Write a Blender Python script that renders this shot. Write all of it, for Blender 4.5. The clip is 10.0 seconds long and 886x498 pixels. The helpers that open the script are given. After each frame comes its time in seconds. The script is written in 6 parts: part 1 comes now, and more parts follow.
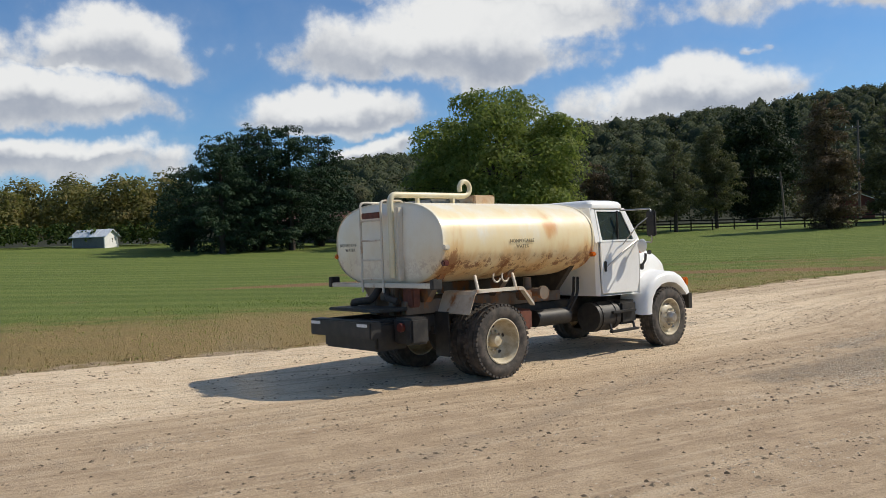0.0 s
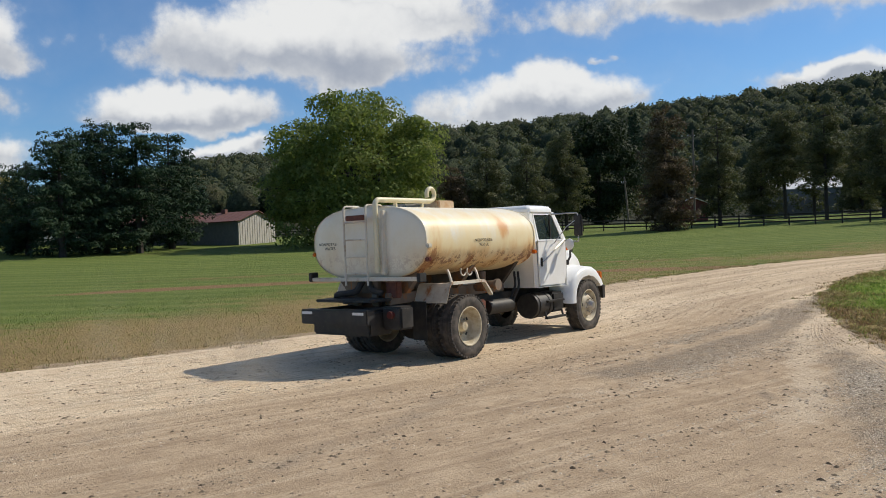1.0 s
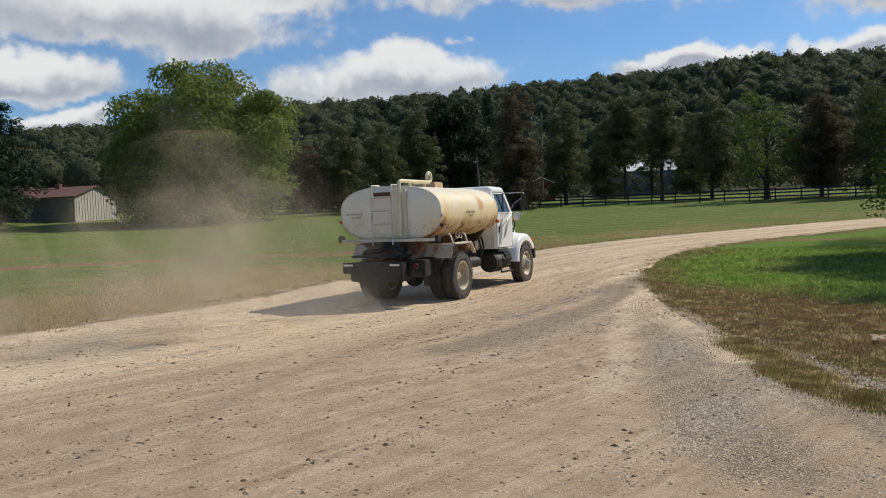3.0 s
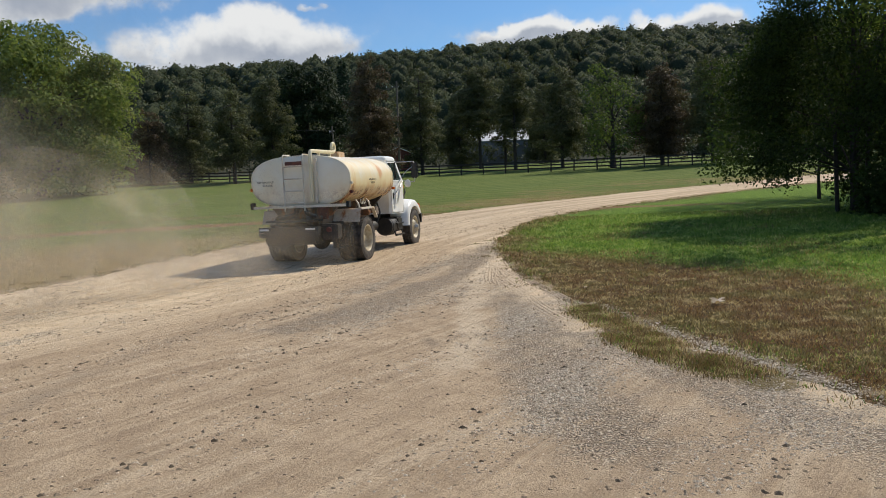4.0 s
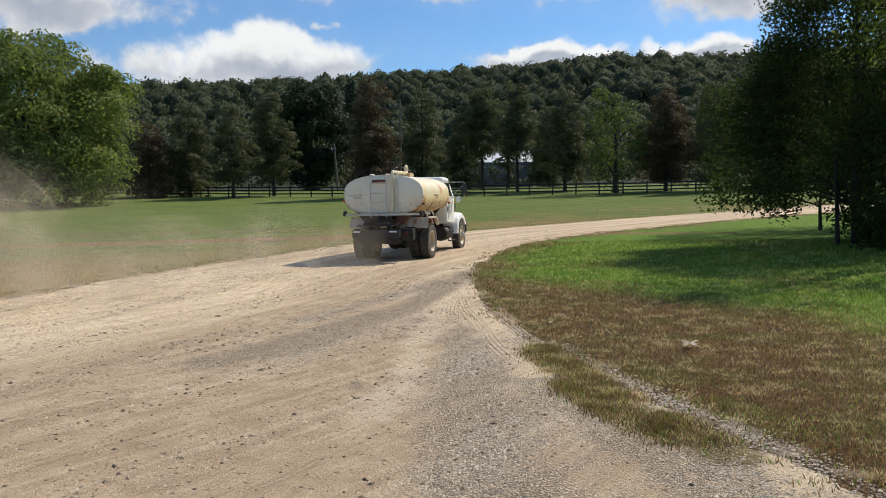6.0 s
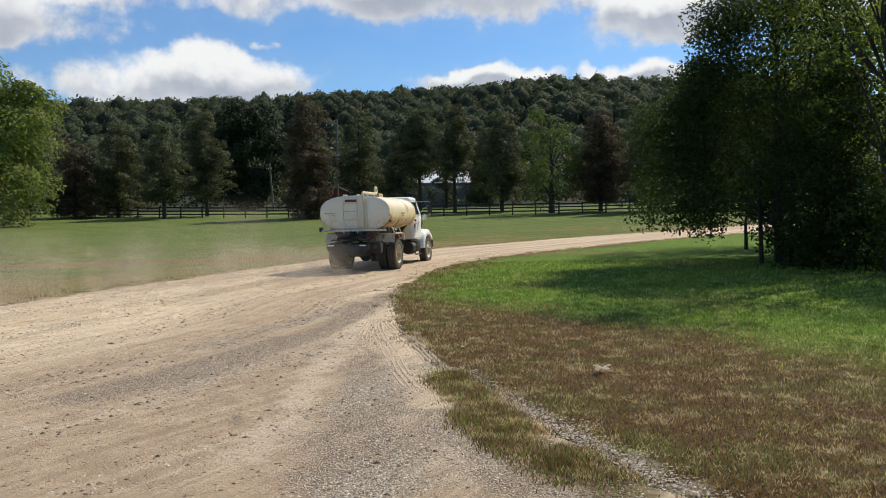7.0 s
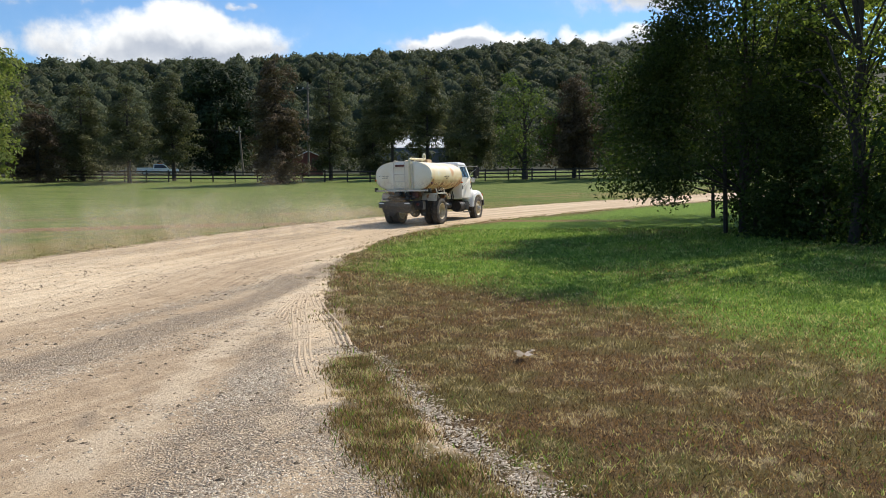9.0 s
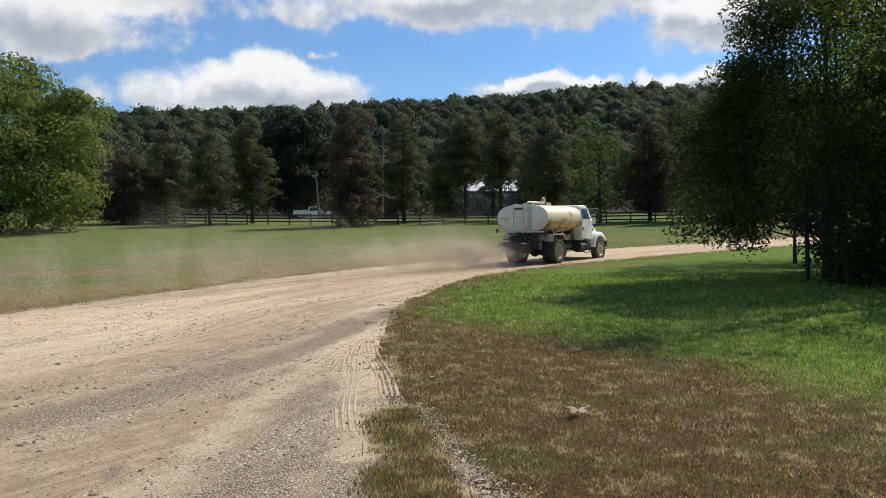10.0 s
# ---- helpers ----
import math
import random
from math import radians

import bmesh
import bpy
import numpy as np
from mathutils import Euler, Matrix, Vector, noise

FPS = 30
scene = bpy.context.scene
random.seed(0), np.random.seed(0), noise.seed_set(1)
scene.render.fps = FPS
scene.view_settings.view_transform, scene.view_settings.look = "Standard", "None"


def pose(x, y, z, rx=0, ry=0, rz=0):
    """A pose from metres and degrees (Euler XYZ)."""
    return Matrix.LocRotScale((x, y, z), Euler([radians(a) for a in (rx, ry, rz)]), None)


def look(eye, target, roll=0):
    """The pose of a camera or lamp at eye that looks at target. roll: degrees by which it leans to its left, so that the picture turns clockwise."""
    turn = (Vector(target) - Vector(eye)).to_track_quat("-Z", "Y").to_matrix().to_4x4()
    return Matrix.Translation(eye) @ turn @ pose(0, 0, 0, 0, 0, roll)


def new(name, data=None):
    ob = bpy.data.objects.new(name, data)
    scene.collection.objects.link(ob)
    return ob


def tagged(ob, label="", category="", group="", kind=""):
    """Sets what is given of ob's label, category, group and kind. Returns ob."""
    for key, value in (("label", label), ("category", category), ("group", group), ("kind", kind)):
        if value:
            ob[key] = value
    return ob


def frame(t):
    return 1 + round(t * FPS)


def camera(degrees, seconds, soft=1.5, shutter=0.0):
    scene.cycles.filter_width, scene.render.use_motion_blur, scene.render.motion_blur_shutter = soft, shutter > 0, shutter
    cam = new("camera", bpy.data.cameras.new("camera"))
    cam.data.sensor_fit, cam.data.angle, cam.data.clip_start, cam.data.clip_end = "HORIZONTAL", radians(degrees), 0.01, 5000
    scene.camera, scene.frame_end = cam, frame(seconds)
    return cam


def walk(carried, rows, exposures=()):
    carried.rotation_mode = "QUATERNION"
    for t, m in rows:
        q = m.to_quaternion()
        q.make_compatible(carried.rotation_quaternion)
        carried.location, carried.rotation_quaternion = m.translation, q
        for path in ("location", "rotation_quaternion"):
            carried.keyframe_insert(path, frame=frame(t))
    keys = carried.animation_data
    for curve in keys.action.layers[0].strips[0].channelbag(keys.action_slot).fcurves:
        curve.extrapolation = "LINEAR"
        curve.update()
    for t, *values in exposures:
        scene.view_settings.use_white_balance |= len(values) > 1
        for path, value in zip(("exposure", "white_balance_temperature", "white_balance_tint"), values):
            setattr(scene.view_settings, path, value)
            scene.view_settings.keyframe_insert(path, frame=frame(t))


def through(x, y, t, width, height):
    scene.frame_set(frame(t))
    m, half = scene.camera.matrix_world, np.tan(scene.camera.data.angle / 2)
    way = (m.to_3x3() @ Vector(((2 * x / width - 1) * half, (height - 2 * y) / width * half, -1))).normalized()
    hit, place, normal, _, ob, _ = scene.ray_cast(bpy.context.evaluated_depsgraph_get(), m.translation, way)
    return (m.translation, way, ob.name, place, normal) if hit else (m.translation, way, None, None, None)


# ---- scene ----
cam = camera(56.74, 10.0, soft=0.8)

PATH = [
    (0, (0.000, -0.000, 1.844), (-0.000, 10.000, 1.836), -2.07),
    (0.5, (0.030, 0.026, 1.860), (0.976, 9.981, 1.865), -2.25),
    (1, (0.039, -0.013, 1.871), (1.748, 9.840, 1.819), -2.26),
    (1.5, (0.049, -0.038, 1.875), (2.522, 9.648, 1.624), -2.29),
    (2, (0.038, -0.095, 1.864), (3.214, 9.378, 1.433), -1.87),
    (2.2, (0.088, -0.095, 1.852), (3.382, 9.338, 1.449), -1.80),
    (3.3, (0.483, -0.045, 1.864), (3.937, 9.331, 1.470), -2.29),
    (3.5, (0.539, 0.038, 1.857), (4.394, 9.249, 1.317), -2.50),
    (4, (0.744, 0.332, 1.848), (5.647, 9.010, 1.036), -2.58),
    (4.5, (1.036, 0.521, 1.858), (5.806, 9.286, 1.208), -2.38),
    (5, (1.306, 0.649, 1.867), (6.127, 9.388, 1.244), -0.67),
    (5.2, (1.403, 0.708, 1.851), (6.392, 9.350, 1.206), -0.35),
    (6.3, (2.170, 0.968, 1.846), (7.002, 9.707, 1.308), -1.21),
    (6.5, (2.309, 0.996, 1.842), (7.281, 9.657, 1.326), -1.06),
    (7, (2.633, 1.173, 1.812), (8.110, 9.533, 1.485), -1.11),
    (7.5, (2.968, 1.282, 1.835), (8.211, 9.788, 1.425), -1.87),
    (8, (3.342, 1.320, 1.846), (8.461, 9.872, 1.028), -1.79),
    (8.5, (3.575, 1.405, 1.824), (8.958, 9.782, 0.903), -1.23),
    (9, (3.822, 1.599, 1.835), (9.495, 9.800, 1.084), -0.80),
    (9.5, (4.033, 1.697, 1.835), (9.277, 10.194, 1.274), -1.01),
    (10, (4.249, 1.772, 1.851), (9.172, 10.474, 1.633), -0.67),
]
walk(cam, [(t, look(eye, target, roll)) for t, eye, target, roll in PATH],
     [(0, -0.2), (2, -0.2), (3.5, -0.28), (4, -0.22), (4.5, -0.02), (5, -0.12), (6.5, -0.03), (7.5, -0.08), (8, 0.05), (9, 0.18), (9.5, 0.14), (10, -0.02)])

# ---- world, sun, exposure ----
SUN_AZ, SUN_EL = 80.0, 45.0


class Nodes:
    """Short-hand for building node trees."""

    def __init__(self, tree):
        self.t = tree
        tree.nodes.clear()

    def __call__(self, kind, ins=None, **props):
        n = self.t.nodes.new("ShaderNode" + kind)
        if kind == "Math":
            n.operation, n.use_clamp = props["operation"], props["use_clamp"]
        elif kind == "VectorMath":
            n.operation = props["operation"]
        elif kind == "MapRange":
            n.interpolation_type = props["interpolation_type"]
        elif kind == "Mix":
            n.data_type, n.blend_type = props["data_type"], props["blend_type"]
        elif kind == "Attribute":
            n.attribute_name = props["attribute_name"]
        elif kind == "UVMap":
            n.uv_map = props["uv_map"]
        elif kind == "TexSky":
            n.sky_type, n.sun_disc = "NISHITA", False
            n.sun_elevation, n.sun_rotation = props["sun_elevation"], props["sun_rotation"]
            n.altitude, n.air_density, n.dust_density, n.ozone_density = 200, 1.0, 0.5, 2.5
        for k, v in (ins or {}).items():
            if isinstance(v, bpy.types.NodeSocket):
                self.t.links.new(v, n.inputs[k])
            else:
                n.inputs[k].default_value = v
        return n

    def m(self, op, a, b=0.0, c=0.0, clamp=False):
        return self("Math", {0: a, 1: b, 2: c}, operation=op, use_clamp=clamp).outputs[0]

    def step(self, v, lo, hi, a=0.0, b=1.0):
        return self("MapRange", {"Value": v, "From Min": lo, "From Max": hi, "To Min": a, "To Max": b},
                    interpolation_type="SMOOTHSTEP").outputs[0]

    def mix(self, f, a, b, mode="MIX"):
        n = self("Mix", data_type="RGBA", blend_type=mode)
        for i, v in ((0, f), (6, a), (7, b)):
            if isinstance(v, bpy.types.NodeSocket):
                self.t.links.new(v, n.inputs[i])
            else:
                n.inputs[i].default_value = (*v, 1) if isinstance(v, tuple) and len(v) == 3 else v
        return n.outputs[2]

    def noise(self, vec, scale, detail=4.0, rough=0.55, dist=0.0):
        return self("TexNoise", {"Vector": vec, "Scale": scale, "Detail": detail, "Roughness": rough, "Distortion": dist}).outputs["Fac"]


# cumulus clouds: azimuth, elevation, half width, height above and below that level (degrees)
CLOUDS = [
    (-7.8, 8.9, 7.8, 2.6, 0.9), (0.5, 13.0, 13.0, 4.5, 1.8), (17.5, 9.2, 9.8, 2.9, 1.5), (-21, 13.0, 7.0, 3.5, 1.5),
    (-26, 10.0, 8.0, 2.4, 1.5), (-24, 6.6, 9.0, 1.7, 2.0), (-4.5, 6.6, 3.5, 1.3, 1.5), (21.8, 12.5, 1.3, 0.5, 0.4),
    (37, 9.6, 6.5, 1.3, 1.5), (46.5, 9.3, 4.5, 1.6, 2.0), (34, 15.2, 17.0, 3.5, 2.0), (48, 13.3, 6.0, 2.5, 2.0),
    (4, 15.2, 11.0, 4.0, 2.2), (-38, 12, 12.0, 4.0, 2.0), (62, 13, 7.0, 3.5, 2.0), (-6, 19, 18.0, 3.0, 2.0),
]


def build_world():
    world = bpy.data.worlds.new("sky")
    world.use_nodes = True
    scene.world = world
    n = Nodes(world.node_tree)
    sky = n("TexSky", sun_elevation=radians(SUN_EL), sun_rotation=radians(SUN_AZ))
    d = n("TexCoord").outputs["Generated"]
    xyz = n("SeparateXYZ", {0: d})
    big = n.noise(d, 9.0, 6.0, 0.6)
    fine = n.noise(d, 30.0, 6.0, 0.58)
    lift = n.noise(d, 13.0, 4.0, 0.55)
    warp = n.noise(d, 16.0, 3.0, 0.55)
    az = n.m("MULTIPLY", n.m("ARCTAN2", xyz.outputs[0], xyz.outputs[1]), 57.2958)
    el = n.m("MULTIPLY", n.m("ARCSINE", xyz.outputs[2]), 57.2958)
    az = n.m("ADD", az, n.m("MULTIPLY", n.m("SUBTRACT", warp, 0.5), 9.0))
    el = n.m("ADD", el, n.m("MULTIPLY", n.m("SUBTRACT", lift, 0.5), 4.0))
    field, tone = None, None
    for a, e, w, up, down in CLOUDS:
        dx = n.m("DIVIDE", n.m("SUBTRACT", az, a), w)
        dy = n.m("SUBTRACT", el, e)
        above = n.m("DIVIDE", n.m("MAXIMUM", dy, 0.0), up)
        below = n.m("DIVIDE", n.m("MAXIMUM", n.m("MULTIPLY", dy, -1.0), 0.0), down)
        r2 = n.m("ADD", n.m("MULTIPLY", dx, dx), n.m("ADD", n.m("MULTIPLY", above, above), n.m("MULTIPLY", below, below)))
        f = n.m("SUBTRACT", 0.45 if w < 2 else 1.0, r2)
        field = f if field is None else n.m("MAXIMUM", field, f)
        t = n.m("MULTIPLY", n.m("ADD", above, n.m("MULTIPLY", below, -1.0)), n.m("MAXIMUM", f, 0.0))
        tone = t if tone is None else n.m("MAXIMUM", tone, t)
    # the rest of the sky carries scattered cloud of the same kind
    high = n("CombineXYZ", {0: n.m("DIVIDE", xyz.outputs[0], n.m("ADD", xyz.outputs[2], 0.12)),
                            1: n.m("DIVIDE", xyz.outputs[1], n.m("ADD", xyz.outputs[2], 0.12)), 2: 0.0}).outputs[0]
    over = n.m("SUBTRACT", n.m("MULTIPLY", n.noise(high, 1.1, 5.0, 0.55), 5.0), 2.7)
    over = n.m("SUBTRACT", over, n.step(el, 22.0, 15.0, 0.0, 4.0))
    field = n.m("MAXIMUM", field, over)
    ragged = n.m("ADD", field, n.m("ADD", n.m("MULTIPLY", n.m("SUBTRACT", big, 0.5), 1.9), n.m("MULTIPLY", n.m("SUBTRACT", fine, 0.5), 1.15)))
    mask = n.m("ADD", n.m("MULTIPLY", n.step(ragged, -0.05, 0.66), 0.90), n.m("MULTIPLY", n.step(n.m("ADD", field, n.m("MULTIPLY", n.m("SUBTRACT", big, 0.5), 3.0)), -1.3, 0.6), 0.10))
    light = n.m("ADD", n.m("MULTIPLY", n.m("SUBTRACT", fine, 0.5), 0.9), n.m("MULTIPLY", tone, 2.2))
    light = n.m("SUBTRACT", light, n.m("MULTIPLY", n.step(ragged, 0.5, 1.3), 0.35))
    col = n.mix(n.step(light, -0.45, 0.55), (4.1, 4.5, 5.3), (9.7, 9.7, 9.55))
    blue = n.mix(1.0, sky.outputs[0], (0.74, 1.04, 1.30), "MULTIPLY")
    out = n.mix(n.m("MULTIPLY", mask, 0.96), blue, col)
    bg = n("Background", {"Color": out, "Strength": 0.1})
    n("OutputWorld", {"Surface": bg.outputs[0]})


build_world()
sun_data = bpy.data.lights.new("sun", "SUN")
sun_data.energy, sun_data.angle, sun_data.color = 5.0, radians(0.53), (1.0, 0.91, 0.77)
sun = new("sun", sun_data)
sun.matrix_world = look((60 * math.sin(radians(SUN_AZ)), 60 * math.cos(radians(SUN_AZ)), 60 * math.tan(radians(SUN_EL))), (0, 0, 0))
scene.view_settings.exposure = 0.0


# ---- materials ----
def material(name):
    m = bpy.data.materials.new(name)
    m.use_nodes = True
    return m, Nodes(m.node_tree)


def finish(n, color, rough=0.7, metal=0.0, height=None, strength=0.3, dist=0.02, spec=0.5):
    p = n("BsdfPrincipled", {"Metallic": metal, "Specular IOR Level": spec})
    for key, v in (("Base Color", color), ("Roughness", rough)):
        if isinstance(v, bpy.types.NodeSocket):
            n.t.links.new(v, p.inputs[key])
        else:
            p.inputs[key].default_value = (*v, 1) if key == "Base Color" else v
    if height is not None:
        b = n("Bump", {"Strength": strength, "Distance": dist, "Height": height})
        n.t.links.new(b.outputs[0], p.inputs["Normal"])
    n("OutputMaterial", {"Surface": p.outputs[0]})
    return p


def plain(name, c1, c2, scale=6.0, rough=0.7, metal=0.0, strength=0.15, spec=0.5, fine=60.0):
    """A painted, dusty or weathered surface: two tones in patches, fine grain and relief."""
    m, n = material(name)
    co = n("TexCoord").outputs["Object"]
    a, b = n.noise(co, scale, 6.0, 0.6), n.noise(co, fine, 4.0, 0.6)
    f = n.m("ADD", n.m("MULTIPLY", n.step(a, 0.35, 0.68), 0.75), n.m("MULTIPLY", b, 0.25))
    finish(n, n.mix(f, c1, c2), n.m("ADD", rough - 0.1, n.m("MULTIPLY", a, 0.2)), metal, n.m("ADD", a, n.m("MULTIPLY", b, 0.5)), strength, 0.01, spec)
    return m


def leaf_material(name, c1, c2, c3, through=0.35):
    """Foliage: leaves differ one from another, and let some light through."""
    m, n = material(name)
    rnd = n("NewGeometry").outputs["Random Per Island"]
    co = n("TexCoord").outputs["Object"]
    patch = n.noise(co, 0.45, 3.0, 0.6)
    col = n.mix(rnd, c1, c2)
    col = n.mix(n.m("MULTIPLY", n.step(patch, 0.45, 0.7), 0.75), col, c3)
    p = n("BsdfPrincipled", {"Base Color": col, "Roughness": 0.6, "Specular IOR Level": 0.1})
    tr = n("BsdfTranslucent", {"Color": n.mix(0.5, col, n.mix(1.0, col, (2.2, 2.4, 1.2), "MULTIPLY"))})
    mix = n("MixShader", {0: through, 1: p.outputs[0], 2: tr.outputs[0]})
    n("OutputMaterial", {"Surface": mix.outputs[0]})
    return m


# ---- ground ----
def lerp_table(v, table):
    xs, ys = zip(*table)
    return np.interp(v, xs, ys)


RIDGE = [(-180, 2.5), (-60, 2.8), (-28, 3.1), (-19, 3.5), (-12, 4.6), (-5, 5.9), (3, 6.1), (8, 7.4), (12.2, 7.5), (21, 7.9), (28.5, 8.3), (35, 8.55), (41.5, 8.9), (46, 8.7), (60, 8), (90, 5), (130, 3), (180, 2.5)]


def height(x, y):
    x, y = np.asarray(x, float), np.asarray(y, float)
    r, az = np.hypot(x, y), np.degrees(np.arctan2(x, y))
    near = np.where(r < 110, 0.0003 * r * r, 3.63 + 0.02 * (r - 110))
    s = np.clip((r - 200) / 360, 0, 1)
    top = 560 * np.tan(np.radians(lerp_table(az, RIDGE))) - 20.5
    hill = s * s * (3 - 2 * s) * np.maximum(top, 0)
    fall = np.clip((r - 590) / 500, 0, 1)
    return near + hill * (1 - 0.7 * fall) - 0.02 * np.maximum(r - 590, 0)


def gz(x, y):
    return float(height(x, y))


LEFT = [(-60, -18), (-40, -4), (-20, 6.2), (-7.2, 13.2), (-2.3, 15.8), (2.4, 19.3), (5.0, 22.4), (10.2, 26.8), (14, 29.6), (19, 32.6), (24, 34.6), (30, 35.9), (36, 36.9), (43, 37.0), (55, 36.6), (90, 35)]
RIGHT = [(-20, -45), (-2, -24), (5, -8), (6.3, -1), (6.6, 3.0), (6.9, 4.6), (7.4, 6.7), (8.0, 9.0), (8.7, 11.0), (10.1, 14), (11.7, 17), (13, 19), (14.7, 20.9), (16.8, 23.4), (20.1, 26), (25, 28.3), (32.5, 30.1), (40, 30.9), (55, 30.6), (90, 29)]


def smooth_line(pts, step):
    """A smooth line through the points (Catmull-Rom), in even steps."""
    p = np.array(pts, float)
    p = np.vstack([2 * p[0] - p[1], p, 2 * p[-1] - p[-2]])
    out = []
    for i in range(1, len(p) - 2):
        for t in np.linspace(0, 1, 16, endpoint=False):
            a, b, c, d = p[i - 1:i + 3]
            out.append(0.5 * (2 * b + (c - a) * t + (2 * a - 5 * b + 4 * c - d) * t * t + (3 * b - a - 3 * c + d) * t ** 3))
    out = np.array(out + [p[-2]])
    s = np.r_[0, np.cumsum(np.hypot(*np.diff(out, axis=0).T))]
    t = np.arange(0, s[-1], step)
    return np.stack([np.interp(t, s, out[:, k]) for k in (0, 1)], 1)


def lawn_dryness(y, d):
    """How dry the lawn is at a distance from the road edge: a wide brown margin that narrows up the road."""
    return np.clip(0.5 + (np.interp(y, (5, 9, 11, 13, 15, 20), (4.9, 4.5, 3.9, 2.5, 1.4, 0.6)) - d) / 2.2, 0, 1.0)


LEFT_EDGE, RIGHT_EDGE = smooth_line(LEFT, 0.3), smooth_line(RIGHT, 0.3)


def edge_distance(x, y, line):
    """Distance to a road edge."""
    q = np.stack([np.ravel(x), np.ravel(y)], 1)
    out = np.empty(len(q))
    for i in range(0, len(q), 4000):
        out[i:i + 4000] = np.sqrt(((q[i:i + 4000, None] - line[None, ::2]) ** 2).sum(-1)).min(1)
    return out.reshape(np.shape(x))


def mesh_from(name, verts, faces, mat=None, smooth=False):
    me = bpy.data.meshes.new(name)
    me.from_pydata(np.asarray(verts).tolist(), [], faces.tolist() if hasattr(faces, "tolist") else faces)
    if mat:
        me.materials.append(mat)
    if smooth:
        me.polygons.foreach_set("use_smooth", [True] * len(me.polygons))
    me.update()
    return me


def grid_faces(rows, cols, wrap=False):
    i, j = np.meshgrid(np.arange(rows - 1), np.arange(cols if wrap else cols - 1), indexing="ij")
    k = (j + 1) % cols
    return np.stack([i * cols + j, i * cols + k, (i + 1) * cols + k, (i + 1) * cols + j], -1).reshape(-1, 4)


def grass_material():
    m, n = material("mown grass")
    co = n("TexCoord").outputs["Object"]
    dry = n("Attribute", attribute_name="dry").outputs["Fac"]
    bare = n("Attribute", attribute_name="bare").outputs["Fac"]
    big, mid, fine = n.noise(co, 0.12, 4.0, 0.6), n.noise(co, 0.9, 5.0, 0.65), n.noise(co, 22.0, 5.0, 0.7)
    sep = n("SeparateXYZ", {0: co})
    lane = n.m("ADD", n.m("MULTIPLY", sep.outputs[0], 0.22), n.m("MULTIPLY", sep.outputs[1], 0.976))
    lane = n.m("SINE", n.m("MULTIPLY", n.m("ADD", lane, n.m("MULTIPLY", big, 2.5)), 2.6))
    grain = n.noise(co, 75.0, 6.0, 0.75)
    green = n.mix(n.step(n.m("ADD", n.m("MULTIPLY", fine, 0.5), n.m("MULTIPLY", grain, 0.5)), 0.40, 0.60), (0.046, 0.077, 0.016), (0.168, 0.212, 0.054))
    lane2 = n.m("SINE", n.m("MULTIPLY", n.m("ADD", n.m("MULTIPLY", sep.outputs[1], 0.9), n.m("MULTIPLY", n.noise(co, 0.05), 9.0)), 0.62))
    green = n.mix(n.m("MULTIPLY", n.step(lane, -0.6, 0.9), 0.42), green, (0.182, 0.207, 0.064))
    green = n.mix(n.m("MULTIPLY", n.step(lane2, -0.2, 0.9), 0.2), green, (0.055, 0.095, 0.02))
    green = n.mix(n.m("MULTIPLY", n.step(mid, 0.45, 0.75), 0.4), green, (0.14, 0.17, 0.045))
    straw = n.mix(n.step(n.m("ADD", n.m("MULTIPLY", fine, 0.4), n.m("MULTIPLY", grain, 0.6)), 0.40, 0.60), (0.085, 0.058, 0.024), (0.40, 0.295, 0.135))
    straw = n.mix(n.m("MULTIPLY", n.step(mid, 0.45, 0.75), 0.35), straw, (0.16, 0.155, 0.05))
    lawn = n("Attribute", attribute_name="lawn").outputs["Fac"]
    small = n.noise(co, 3.0, 4.0, 0.65)
    lush = n.mix(n.step(n.m("ADD", n.m("MULTIPLY", fine, 0.5), n.m("MULTIPLY", grain, 0.5)), 0.42, 0.60), (0.045, 0.100, 0.010), (0.205, 0.315, 0.044))
    green = n.mix(lawn, green, lush)
    brown = n.mix(n.step(n.m("ADD", n.m("MULTIPLY", fine, 0.4), n.m("MULTIPLY", grain, 0.6)), 0.42, 0.60), (0.030, 0.018, 0.009), (0.215, 0.136, 0.064))
    brown = n.mix(n.m("MULTIPLY", n.step(mid, 0.44, 0.60), 0.7), brown, n.mix(grain, (0.062, 0.054, 0.018), (0.20, 0.178, 0.062)))
    brown = n.mix(n.m("MULTIPLY", n.step(small, 0.57, 0.68), 0.8), brown, n.mix(grain, (0.16, 0.12, 0.06), (0.46, 0.37, 0.22)))
    straw = n.mix(lawn, straw, brown)
    f = n.m("ADD", dry, n.m("ADD", n.m("MULTIPLY", n.m("SUBTRACT", mid, 0.5), 1.1), n.m("MULTIPLY", n.m("SUBTRACT", big, 0.5), 1.4)))
    col = n.mix(n.step(f, 0.15, 0.80), green, straw)
    # dark woodland floor, with the shade under the trees put into its colour
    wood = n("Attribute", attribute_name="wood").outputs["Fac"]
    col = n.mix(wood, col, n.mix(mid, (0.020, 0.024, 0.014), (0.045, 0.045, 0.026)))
    red = n("Attribute", attribute_name="red").outputs["Fac"]
    fr = n.m("ADD", red, n.m("MULTIPLY", n.m("SUBTRACT", mid, 0.5), 0.7))
    col = n.mix(n.m("MULTIPLY", n.step(fr, 0.25, 0.7), 0.85), col, n.mix(fine, (0.16, 0.085, 0.05), (0.30, 0.17, 0.10)))
    soil = n.mix(fine, (0.30, 0.22, 0.14), (0.42, 0.33, 0.22))
    fb = n.m("ADD", bare, n.m("MULTIPLY", n.m("SUBTRACT", mid, 0.5), 1.2))
